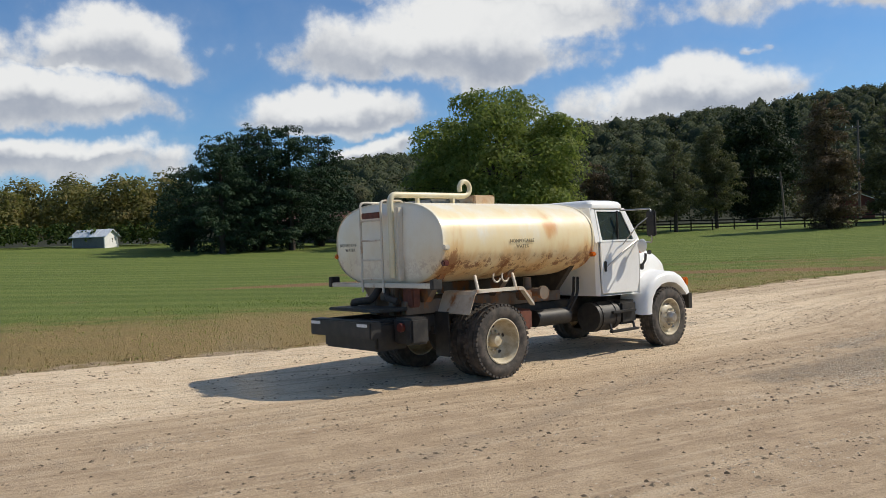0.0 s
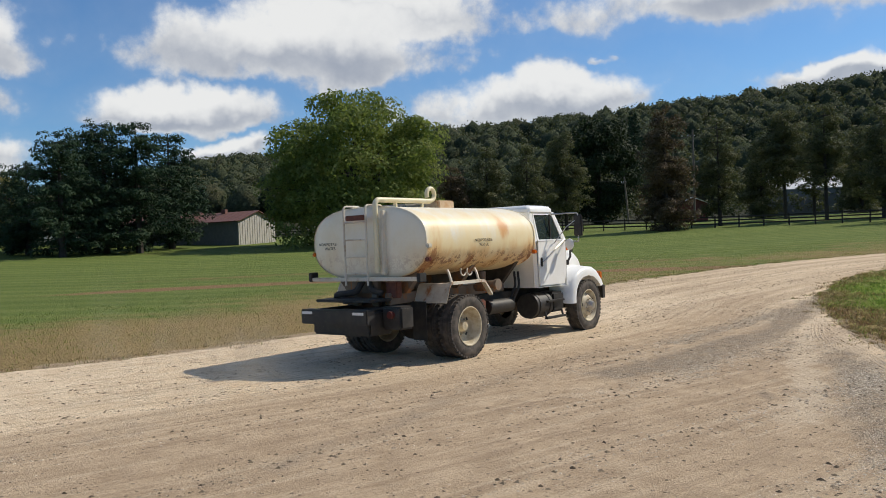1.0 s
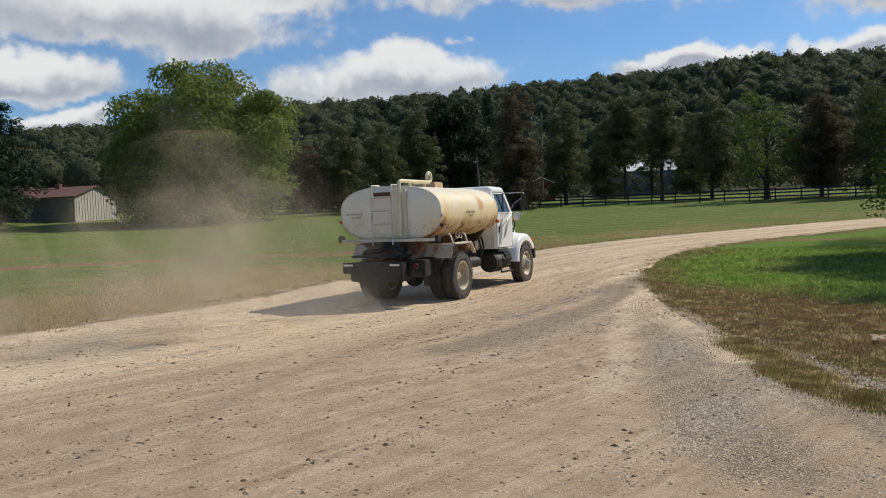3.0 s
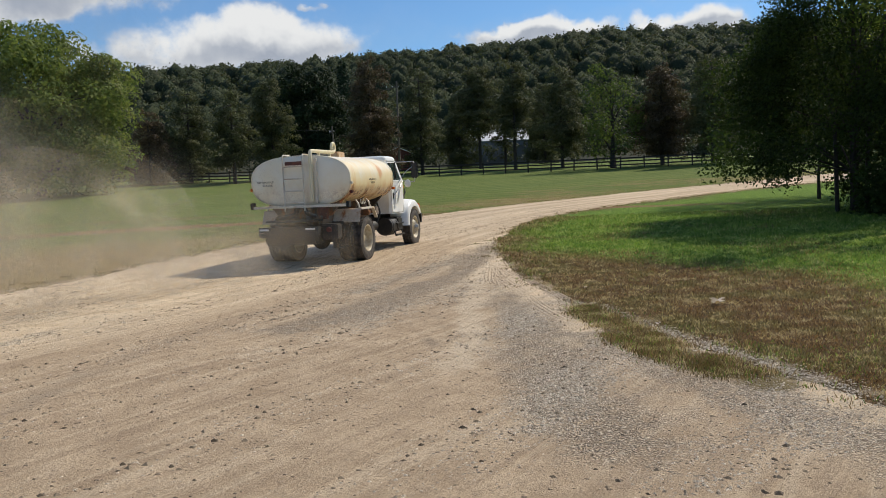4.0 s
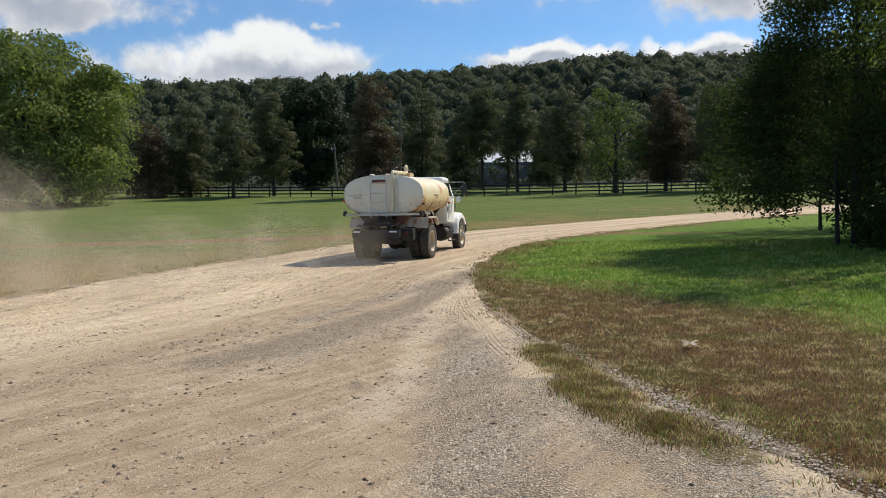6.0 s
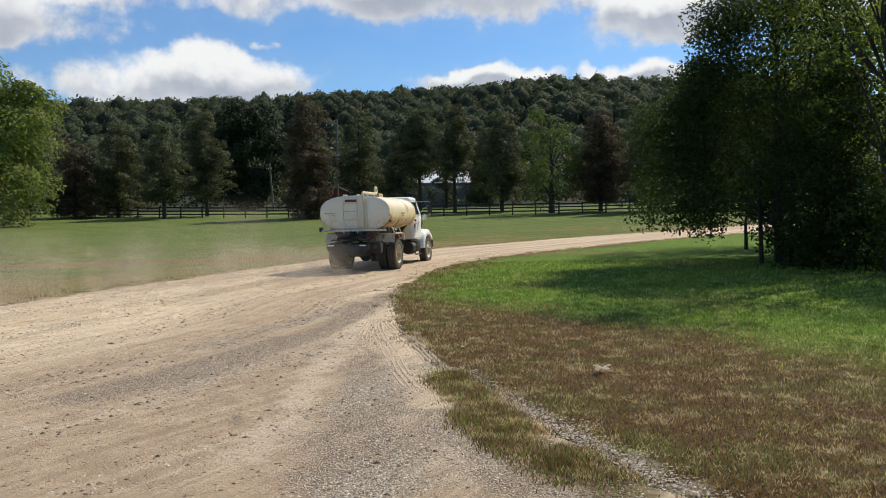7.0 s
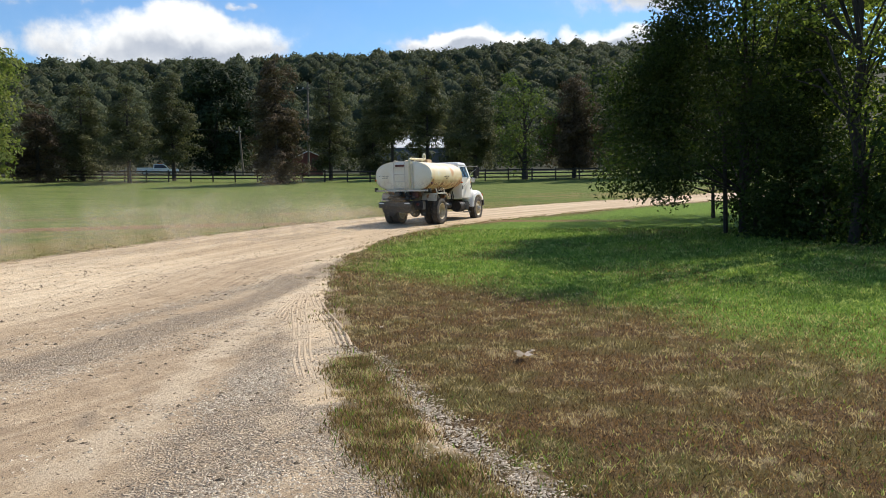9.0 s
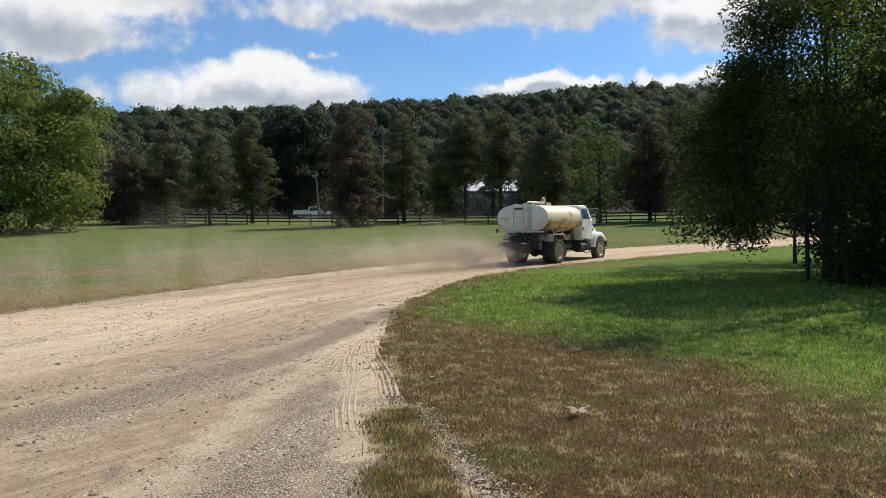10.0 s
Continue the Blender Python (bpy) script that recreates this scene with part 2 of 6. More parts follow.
    col = n.mix(n.step(fb, 0.45, 0.75), col, soil)
    finish(n, col, 0.9, 0.0, n.m("ADD", n.m("ADD", fine, n.m("MULTIPLY", grain, 0.6)), n.m("MULTIPLY", mid, 1.2)), 0.8, 0.05, 0.1)
    return m


def build_ground():
    angles = np.radians(np.r_[np.arange(-45, 75, 0.3), np.arange(75, 315, 2.5)])
    radii = np.r_[0.3, np.geomspace(1.0, 1600, 160)]
    R, A = np.meshgrid(radii, angles, indexing="ij")
    x, y = R * np.sin(A), R * np.cos(A)
    z = height(x, y)
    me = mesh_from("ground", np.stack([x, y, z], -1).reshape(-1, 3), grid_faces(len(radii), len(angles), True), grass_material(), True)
    xf, yf = x.ravel(), y.ravel()
    dl, dr = edge_distance(xf, yf, LEFT_EDGE), edge_distance(xf, yf, RIGHT_EDGE)
    left = dl < dr
    dry = np.where(left, np.clip(1.05 - (dl - 2) / 10, 0.0, 1) * np.clip((16 - xf) / 14, 0.45, 1), lawn_dryness(yf, dr))
    rr = np.hypot(xf, yf)
    band = (np.exp(-((rr - 37.5) / 1.3) ** 2) + 0.8 * np.exp(-((rr - 44) / 1.2) ** 2)) * np.clip((xf + 14) / 8, 0, 1) * np.clip((34 - xf) / 12, 0, 1)
    red = band
    bare = np.clip(1 - np.minimum(dl, dr) / np.where(left, 0.9, 0.4), 0, 1)
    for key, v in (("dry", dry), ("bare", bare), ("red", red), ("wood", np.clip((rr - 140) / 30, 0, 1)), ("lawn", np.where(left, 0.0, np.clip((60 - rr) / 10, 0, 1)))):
        me.attributes.new(key, "FLOAT", "POINT").data.foreach_set("value", v.astype(np.float32))
    return tagged(new("ground", me), "mown green grass field with dry brown margins", "ground", kind="structure")


# lines of loose gravel, drifted sand and ruts on the road: half width, strength
GRAVEL = [([(4.2, 10.4), (5.2, 10.9), (7.0, 12.4), (8.2, 13.2), (9.6, 14.7), (11.2, 16.5), (13.2, 18.8)], 0.55, 0.78),
          ([(4.4, 4.5), (5.3, 6.6), (6.3, 8.1), (7.2, 9.5), (8.0, 11.3)], 0.62, 0.72),
          ([(5.6, 3.0), (6.1, 5.0), (6.5, 6.6), (7.2, 8.2), (7.8, 9.6)], 0.6, 0.66),
          ([(6.2, 13.0), (8.0, 14.4), (10.7, 16.6)], 0.35, 0.55),
          ([(-5.0, 5.8), (-2.3, 8.6), (-0.1, 10.9), (1.9, 13.2), (5.5, 17.6)], 0.24, 0.36),
          ([(-2.0, 9.3), (-0.4, 12.2), (1.9, 15.6)], 0.18, 0.34)]
SAND = [([(4.7, 7.2), (5.7, 8.5), (6.6, 10.0), (8.4, 12.6), (9.7, 14.2), (11.5, 16.0)], 0.30, 1.0),
        ([(7.0, 8.0), (7.5, 9.6), (8.2, 11.0), (9.1, 12.7)], 0.28, 0.8), ([(3.0, 9.2), (4.8, 9.8)], 0.5, 0.6)]
RUTS = [([(4.6, 7.8), (5.5, 9.0), (6.5, 10.5), (7.7, 12.0)], 0.11, 1.0), ([(-0.7, 6.8), (0.8, 8.3), (2.2, 10.2), (3.7, 11.6), (5.4, 12.8)], 0.34, 0.7), ([(1.6, 5.5), (3.0, 8.0), (5.2, 10.2)], 0.2, 0.5)]


def near_lines(x, y, lines):
    """How strongly a place lies on one of the lines."""
    out = np.zeros(np.shape(x))
    for pts, half, strength in lines:
        out = np.maximum(out, strength * np.exp(-(edge_distance(x, y, smooth_line(pts, 0.12)) / half) ** 2))
    return out


def gravel_at(x, y):
    g = near_lines(x, y, GRAVEL) * (1 - 0.8 * near_lines(x, y, SAND))
    return np.clip(g + 0.12, 0, 1)


def road_material():
    m, n = material("dirt and gravel")
    co = n("TexCoord").outputs["Object"]
    uv = n("UVMap", uv_map="flow").outputs[0]
    sep = n("SeparateXYZ", {0: uv})
    along = n("CombineXYZ", {0: n.m("MULTIPLY", sep.outputs[0], 0.05), 1: sep.outputs[1], 2: 0.0}).outputs[0]
    rut = n.noise(along, 1.5, 4.0, 0.6, 0.3)
    rut2 = n.noise(along, 7.0, 3.0, 0.6, 0.2)
    big, mid = n.noise(co, 0.28, 4.0, 0.6), n.noise(co, 2.2, 5.0, 0.65)
    fine, grit = n.noise(co, 30.0, 5.0, 0.7), n.noise(co, 95.0, 5.0, 0.75)
    wob = n("VectorMath", {0: co, 1: n("VectorMath", {0: n("TexNoise", {"Vector": co, "Scale": 9.0}).outputs["Color"], "Scale": 0.12}, operation="SCALE").outputs[0]}, operation="ADD").outputs[0]
    peb = n("TexVoronoi", {"Vector": wob, "Scale": 40.0, "Randomness": 1.0})
    peb2 = n("TexVoronoi", {"Vector": co, "Scale": 15.0, "Randomness": 1.0})
    grav = n("Attribute", attribute_name="gravel").outputs["Fac"]
    drift = n("Attribute", attribute_name="sand").outputs["Fac"]
    worn = n("Attribute", attribute_name="rut").outputs["Fac"]
    earth = n("Attribute", attribute_name="earth").outputs["Fac"]
    turf = n("Attribute", attribute_name="turf").outputs["Fac"]
    pale = n.mix(n.step(mid, 0.3, 0.7), (0.65, 0.495, 0.325), (0.79, 0.645, 0.455))
    dull = n.mix(n.step(mid, 0.3, 0.7), (0.39, 0.282, 0.178), (0.53, 0.398, 0.26))
    fe = n.m("ADD", earth, n.m("ADD", n.m("MULTIPLY", n.m("SUBTRACT", rut, 0.5), 1.6), n.m("MULTIPLY", n.m("SUBTRACT", mid, 0.5), 0.7)))
    sand = n.mix(n.step(fe, 0.25, 0.85), pale, dull)
    sand = n.mix(n.m("MULTIPLY", n.step(rut2, 0.50, 0.68), 0.40), sand, (0.64, 0.515, 0.36))
    sand = n.mix(n.m("MULTIPLY", n.step(rut2, 0.48, 0.34), 0.42), sand, (0.30, 0.215, 0.14))
    fw = n.m("ADD", worn, n.m("MULTIPLY", n.m("SUBTRACT", mid, 0.5), 0.9))
    sand = n.mix(n.m("MULTIPLY", n.step(fw, 0.35, 0.9), 0.65), sand, (0.235, 0.185, 0.135))
    fd = n.m("ADD", drift, n.m("MULTIPLY", n.m("SUBTRACT", mid, 0.5), 1.3))
    sand = n.mix(n.m("MULTIPLY", n.step(fd, 0.40, 0.95), 0.8), sand, (0.62, 0.50, 0.355))
    sand = n.mix(n.m("MULTIPLY", n.step(fine, 0.50, 0.64), 0.42), sand, (0.26, 0.20, 0.14))
    sand = n.mix(n.m("MULTIPLY", n.step(grit, 0.53, 0.61), 0.36), sand, (0.20, 0.155, 0.11))
    sand = n.mix(n.m("MULTIPLY", n.step(grit, 0.45, 0.36), 0.45), sand, (0.72, 0.60, 0.44))
    tone = n("SeparateColor", {0: peb.outputs["Color"]}).outputs[0]
    stone = n.mix(tone, (0.27, 0.21, 0.15), (0.68, 0.58, 0.445))
    # pebble rims darkened: the shade in the gaps is painted here
    stone = n.mix(n.step(peb.outputs["Distance"], 0.35, 0.75), stone, (0.18, 0.138, 0.098))
    f = n.m("ADD", grav, n.m("ADD", n.m("MULTIPLY", n.m("SUBTRACT", mid, 0.5), 1.1),
                             n.m("ADD", n.m("MULTIPLY", n.m("SUBTRACT", rut, 0.5), 0.4), n.m("MULTIPLY", n.m("SUBTRACT", big, 0.5), 0.6))))
    gf = n.step(f, 0.28, 0.75)
    col = n.mix(n.m("MULTIPLY", n.m("MULTIPLY", gf, n.step(n.noise(co, 6.0, 5.0, 0.7), 0.30, 0.60, 0.15, 1.0)), 0.85), sand, stone)
    lone = n.m("MULTIPLY", n.step(n("SeparateColor", {0: peb2.outputs["Color"]}).outputs[1], 0.84, 0.88), n.step(peb2.outputs["Distance"], 0.30, 0.20))
    col = n.mix(n.m("MULTIPLY", lone, 0.7), col, (0.20, 0.155, 0.115))
    ft = n.m("ADD", turf, n.m("MULTIPLY", n.m("SUBTRACT", mid, 0.5), 0.8))
    col = n.mix(n.step(ft, 0.40, 0.70), col, n.mix(grit, (0.07, 0.055, 0.024), (0.30, 0.225, 0.105)))
    h = n.m("ADD", n.m("MULTIPLY", n.step(peb.outputs["Distance"], 0.7, 0.0), n.m("MULTIPLY", gf, 0.9)),
            n.m("ADD", n.m("ADD", n.m("MULTIPLY", fine, 0.5), n.m("MULTIPLY", grit, 0.35)), n.m("ADD", n.m("MULTIPLY", mid, 1.2), n.m("ADD", n.m("MULTIPLY", rut2, 1.2), lone))))
    finish(n, col, 0.92, 0.0, h, 0.9, 0.035, 0.2)
    return m


def build_road():
    n, k = 760, 56
    L = smooth_line(LEFT, 0.05)
    R = smooth_line(RIGHT, 0.05)
    # stations joined square across the way
    rows = []
    for i in range(n):
        t = i / (n - 1)
        rows.append((L[int(t * (len(L) - 1))], R[int(t * (len(R) - 1))]))
    L, R = np.array([r[0] for r in rows]), np.array([r[1] for r in rows])
    v = np.linspace(0, 1, k)
    jit = np.array([[noise.noise((0.7 * i, s * 40.0, 3.1)) + 0.6 * noise.noise((2.3 * i, s * 70.0, 1.7)) for s in (0, 1)] for i in range(n)])
    w = np.hypot(*(R - L).T)
    x = L[:, :1] * (1 - v) + R[:, :1] * v
    y = L[:, 1:] * (1 - v) + R[:, 1:] * v
    d = ((R - L) / w[:, None])
    push = jit[:, :1] * np.clip(1 - v / 0.05, 0, 1) * 0.35 + jit[:, 1:] * np.clip((v - 0.95) / 0.05, 0, 1) * 0.25
    x, y = x + d[:, :1] * push, y + d[:, 1:] * push
    # shallow ruts along the way
    s = np.r_[0, np.cumsum(np.hypot(*np.diff((L + R) / 2, axis=0).T))]
    across = v[None] * w[:, None]
    z = height(x, y) + 0.014 + 0.004 * np.sin(across * 3.1 + 0.6 * np.sin(s[:, None] * 0.2)) * np.clip(np.minimum(v, 1 - v) / 0.1, 0, 1)
    z[:, 0] -= 0.05
    z[:, -1] -= 0.05
    me = mesh_from("road", np.stack([x, y, z], -1).reshape(-1, 3), grid_faces(n, k)[:, ::-1], road_material(), True)
    xf, yf = x.ravel(), y.ravel()
    dr = edge_distance(xf, yf, RIGHT_EDGE)
    dl = edge_distance(xf, yf, LEFT_EDGE)
    far = np.clip((40 - np.hypot(xf, yf)) / 14, 0.1, 1)
    earth = np.maximum(np.clip((dl - 3.5) / 3.6, 0, 1) * np.clip((dr + 1.0) / 3.0, 0.3, 1), 0.55 * np.clip((np.hypot(xf, yf) - 18) / 8, 0, 1))
    strip = smooth_line([(7.75, 8.9), (7.15, 7.4), (6.75, 6.5), (6.7, 5.6), (6.45, 4.9)], 0.1)
    turf = np.exp(-(edge_distance(xf, yf, strip) / 0.36) ** 2)
    for key, val in (("gravel", gravel_at(xf, yf) * far), ("sand", near_lines(xf, yf, SAND)), ("rut", near_lines(xf, yf, RUTS)), ("earth", earth), ("turf", turf)):
        me.attributes.new(key, "FLOAT", "POINT").data.foreach_set("value", val.astype(np.float32))
    layer = me.uv_layers.new(name="flow")
    loops = np.empty(len(me.loops), np.int32)
    me.loops.foreach_get("vertex_index", loops)
    uv = np.stack([np.broadcast_to(s[:, None], x.shape), across], -1).reshape(-1, 2)[loops]
    layer.data.foreach_set("uv", uv.astype(np.float32).ravel())
    return tagged(new("road", me), "dusty tan dirt and grey gravel road", "road", kind="structure")


build_ground()
build_road()


# ---- plants ----
def frames_of(nrm, rng):
    """Two directions square to each normal, turned at random."""
    a = rng.normal(size=nrm.shape)
    u = np.cross(nrm, a)
    u /= np.linalg.norm(u, axis=1, keepdims=True) + 1e-9
    return u, np.cross(nrm, u)


def leaf_mesh(name, c, nrm, size, mat, rng, narrow=0.55):
    nrm = nrm / (np.linalg.norm(nrm, axis=1, keepdims=True) + 1e-9)
    u, v = frames_of(nrm, rng)
    s = size[:, None]
    fold = nrm * s * 0.18
    pts = np.stack([c + u * s, c + v * s * narrow - fold, c - u * s, c - v * s * narrow - fold], 1).reshape(-1, 3)
    return mesh_from(name, pts, np.arange(len(pts)).reshape(-1, 4), mat)


def tube(bm, a, b, ra, rb, sides=7):
    """A tapered limb from a to b."""
    a, b = Vector(a), Vector(b)
    d = (b - a).normalized()
    u = d.orthogonal().normalized()
    w = d.cross(u)
    rings = []
    for p, r in ((a, ra), (b, rb)):
        rings.append([bm.verts.new(p + (u * math.cos(q) + w * math.sin(q)) * r) for q in (2 * math.pi * i / sides for i in range(sides))])
    for i in range(sides):
        j = (i + 1) % sides
        bm.faces.new((rings[0][i], rings[0][j], rings[1][j], rings[1][i]))
    bm.faces.new(rings[0][::-1])
    bm.faces.new(rings[1])


def part(name, bm, mat, parent=None, label="", smooth=False, sharp=35.0):
    """Links a bmesh as one mesh object under a thing or a part."""
    me = bpy.data.meshes.new(name)
    bmesh.ops.recalc_face_normals(bm, faces=bm.faces)
    bm.to_mesh(me)
    bm.free()
    if smooth:
        me.polygons.foreach_set("use_smooth", [True] * len(me.polygons))
        me.set_sharp_from_angle(angle=radians(sharp))
    me.materials.append(mat)
    ob = new(name, me)
    ob.parent = parent
    if label:
        ob["label"] = label
    return ob


def thing(name, x=0.0, y=0.0, z=0.0, rz=0.0, label="", category="", group=""):
    ob = new(name)
    ob.empty_display_size = 0.2
    ob.matrix_basis = pose(x, y, z, 0, 0, rz)
    return tagged(ob, label, category, group)


BARK = plain("bark", (0.026, 0.020, 0.016), (0.062, 0.050, 0.040), 5.0, 0.9, strength=0.6, fine=30)
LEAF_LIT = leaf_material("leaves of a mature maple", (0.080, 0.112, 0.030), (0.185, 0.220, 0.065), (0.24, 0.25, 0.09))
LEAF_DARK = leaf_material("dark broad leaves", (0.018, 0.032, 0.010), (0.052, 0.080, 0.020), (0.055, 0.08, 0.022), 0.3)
LEAF_PINE = leaf_material("blue-green pine needles", (0.018, 0.036, 0.021), (0.042, 0.072, 0.038), (0.055, 0.080, 0.044), 0.1)
LEAF_ROW = leaf_material("dull green needles", (0.042, 0.050, 0.028), (0.112, 0.120, 0.060), (0.16, 0.150, 0.075), 0.25)
LEAF_RUST = leaf_material("browning needles", (0.052, 0.040, 0.028), (0.128, 0.088, 0.056), (0.12, 0.10, 0.055), 0.2)
LEAF_FAR = leaf_material("hillside woods", (0.040, 0.052, 0.029), (0.078, 0.090, 0.047), (0.105, 0.095, 0.05), 0.2)
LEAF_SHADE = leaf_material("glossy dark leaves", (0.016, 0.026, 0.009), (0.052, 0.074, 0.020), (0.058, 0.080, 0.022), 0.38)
LEAF_MID = leaf_material("mid-green leaves", (0.040, 0.062, 0.018), (0.105, 0.140, 0.040), (0.13, 0.155, 0.05))
LEAF_DEEP = leaf_material("very dark leaves", (0.014, 0.024, 0.012), (0.030, 0.044, 0.020), (0.040, 0.055, 0.024), 0.15)
LEAF_YELLOW = leaf_material("yellowing leaves", (0.095, 0.100, 0.036), (0.18, 0.165, 0.062), (0.20, 0.155, 0.065), 0.35)
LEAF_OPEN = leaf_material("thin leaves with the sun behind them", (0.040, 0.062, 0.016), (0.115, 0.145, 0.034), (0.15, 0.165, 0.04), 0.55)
# brighter version of the yellowing leaves: sunshine is put into the colour
LEAF_SUN = leaf_material("yellow-green leaves brightened as if sunlit", (0.13, 0.17, 0.03), (0.26, 0.28, 0.06), (0.30, 0.28, 0.07), 0.45)


def crown_points(blobs, per, rng, up=0.25, jitter=0.55):
    """Leaf places and directions on clumps (centre, radius)."""
    cs, ns, k = [], [], []
    for (c, r) in blobs:
        n = max(6, int(per * r * r))
        d = rng.normal(size=(n, 3))
        d /= np.linalg.norm(d, axis=1, keepdims=True)
        d[:, 2] = np.abs(d[:, 2]) * np.where(rng.random(n) < 0.72, 1, -1)
        rad = r * (0.55 + 0.5 * rng.random((n, 1)) ** 0.6)
        cs.append(np.asarray(c) + d * rad * (1, 1, 0.8))
        ns.append(d + rng.normal(size=(n, 3)) * jitter + (0, 0, up))
    return np.concatenate(cs), np.concatenate(ns)


def broad_blobs(rng, h, w, low, count, size, round_=1.0, skirt=0.0):
    """Clumps that fill a rounded, uneven crown from low to h."""
    out = []
    mid, half = (h + low) / 2, (h - low) / 2
    for i in range(count):
        d = rng.normal(size=3)
        d /= np.linalg.norm(d)
        if d[2] < 0 and skirt:
            d[:2] *= max(1.0, skirt / max(0.2, math.hypot(d[0], d[1])))
        k = 0.45 + 0.55 * rng.random() ** 0.5
        bulge = 1 + 0.22 * noise.noise((d[0] * 1.7 + w, d[1] * 1.7 + h, d[2] * 1.7))
        s = size * (0.65 + 0.7 * rng.random())
        out.append((np.array([d[0] * w / 2 * k * bulge, d[1] * w / 2 * k * bulge, mid + d[2] * (half - s * 0.5) * k * bulge ** round_]), s))
    return out


def trunk_mesh(bm, rng, h, r, blobs, limbs=12):
    """A tapered, slightly bent trunk with limbs that reach into the crown."""
    p, pr = Vector((0, 0, -0.15)), r * 1.25
    steps = 6
    spine = []
    for i in range(steps):
        q = Vector((rng.normal() * 0.04 * h / 6, rng.normal() * 0.04 * h / 6, h * 0.8 * (i + 1) / steps))
        tube(bm, p, q, pr, r * (1 - 0.8 * (i + 1) / steps))
        p, pr = q, r * (1 - 0.8 * (i + 1) / steps)
        spine.append((q.copy(), pr))
    for c, s in (blobs[i] for i in rng.permutation(len(blobs))[:limbs]):
        base, br = min(spine, key=lambda q: abs(q[0].z - c[2] * 0.7))
        knee = base.lerp(Vector(c), 0.5) + Vector((0, 0, 0.08 * h * rng.random()))
        tube(bm, base, knee, br * 0.55, br * 0.35, 5)
        tube(bm, knee, Vector(c), br * 0.35, br * 0.1, 5)


def broad_tree(name, x, y, h, w, low, mat, seed, count, size, per, leaf, label, category="tree", group="", trunk=0.35, limbs=14, skirt=0.0, stems=1, extra=()):
    rng = np.random.default_rng(seed)
    t = thing(name, x, y, gz(x, y), 0, label, category, group)
    blobs = broad_blobs(rng, h, w, low, count, size, 1.0, skirt) + [(np.array(c), r) for c, r in extra]
    bm = bmesh.new()
    for k in range(stems):
        trunk_mesh(bm, rng, h, trunk, blobs, limbs // stems)
        if k < stems - 1:
            a = 6.283 * k / max(1, stems - 1) + 0.4
            p = Vector((0.5 * math.cos(a), 0.5 * math.sin(a), -0.1))
            for z in (0.3, 0.6, 0.85):
                q = Vector((math.cos(a) * w * 0.3 * z, math.sin(a) * w * 0.3 * z, h * z))
                tube(bm, p, q, trunk * (1.2 - z), trunk * (1.0 - z), 6)
                p = q
    part("trunk", bm, BARK, t, smooth=True)
    c, nrm = crown_points(blobs, per, rng)
    ob = new("crown", leaf_mesh("crown", c, nrm, leaf * (0.6 + 0.8 * rng.random(len(c))), mat, rng))
    ob.parent = t
    return t


def conifer(name, x, y, h, w, low, mat, seed, label, group="", per=26.0, leaf=0.22, ragged=0.3, pointed=1.0, trunk=0.2, full=1.0):
    """A trunk with tiers of drooping boughs, each a string of clumps."""
    rng = np.random.default_rng(seed)
    t = thing(name, x, y, gz(x, y), 0, label, "tree", group)
    bm = bmesh.new()
    tube(bm, (0, 0, -0.15), (0, 0, h * 0.55), trunk * 1.2, trunk * 0.7)
    tube(bm, (0, 0, h * 0.55), (0, 0, h * 0.98), trunk * 0.7, 0.03)
    blobs = []
    z = low
    while z < h:
        f = (z - low) / (h - low)
        reach = w / 2 * min(1.0, (1.02 - f) ** (0.75 * pointed) * 1.05) * min(1, 0.55 + f * 2.2)
        for a in range(rng.integers(5, 8)):
            ang = rng.random() * 6.283
            ln = max(0.25, reach * (1 - ragged + 2 * ragged * rng.random() * 0.8))
            dz = rng.normal() * 0.25
            tip = np.array([math.cos(ang) * ln, math.sin(ang) * ln, z + dz - 0.10 * ln])
            tube(bm, (0, 0, z), tip, 0.05, 0.012, 4)
            k = max(1, int(ln / 0.75))
            for j in range(k):
                q = (j + 1) / k
                s = (0.42 + 0.3 * rng.random()) * full * (1.15 - 0.35 * q) * min(1.0, 0.5 + ln / 2)
                blobs.append((np.array([0, 0, z + dz]) * (1 - q) + tip * q + rng.normal(size=3) * 0.15, s))
        z += 0.62 + 0.2 * rng.random()
    blobs.append((np.array([0, 0, h - 0.2]), 0.3))
    part("trunk", bm, BARK, t, smooth=True)
    c, nrm = crown_points(blobs, per * 2.0, rng, 0.4, 0.35)
    ob = new("crown", leaf_mesh("crown", c, nrm, leaf * (0.6 + 0.8 * rng.random(len(c))), mat, rng, 0.38))
    ob.parent = t
    return t


def polar(az, r):
    return r * math.sin(radians(az)), r * math.cos(radians(az))


# the large maple on the far lawn, its boughs hanging to the grass
skirt_ring = [((r * math.cos(0.45 * k), r * math.sin(0.45 * k), z), 1.35) for k in range(14) for r, z in ((5.0 + 0.9 * math.sin(2.1 * k), 0.7), (4.6 + 0.9 * math.sin(1.3 * k), 2.2), (5.6 + 1.1 * math.sin(1.7 * k), 3.6))]
broad_tree("maple_tree", *polar(4.1, 86), 16.7, 17.2, -0.6, LEAF_LIT, 11, 350, 1.5, 66, 0.185, "large full green maple tree with boughs hanging to the grass", trunk=0.5, limbs=26, skirt=1.0, extra=skirt_ring)

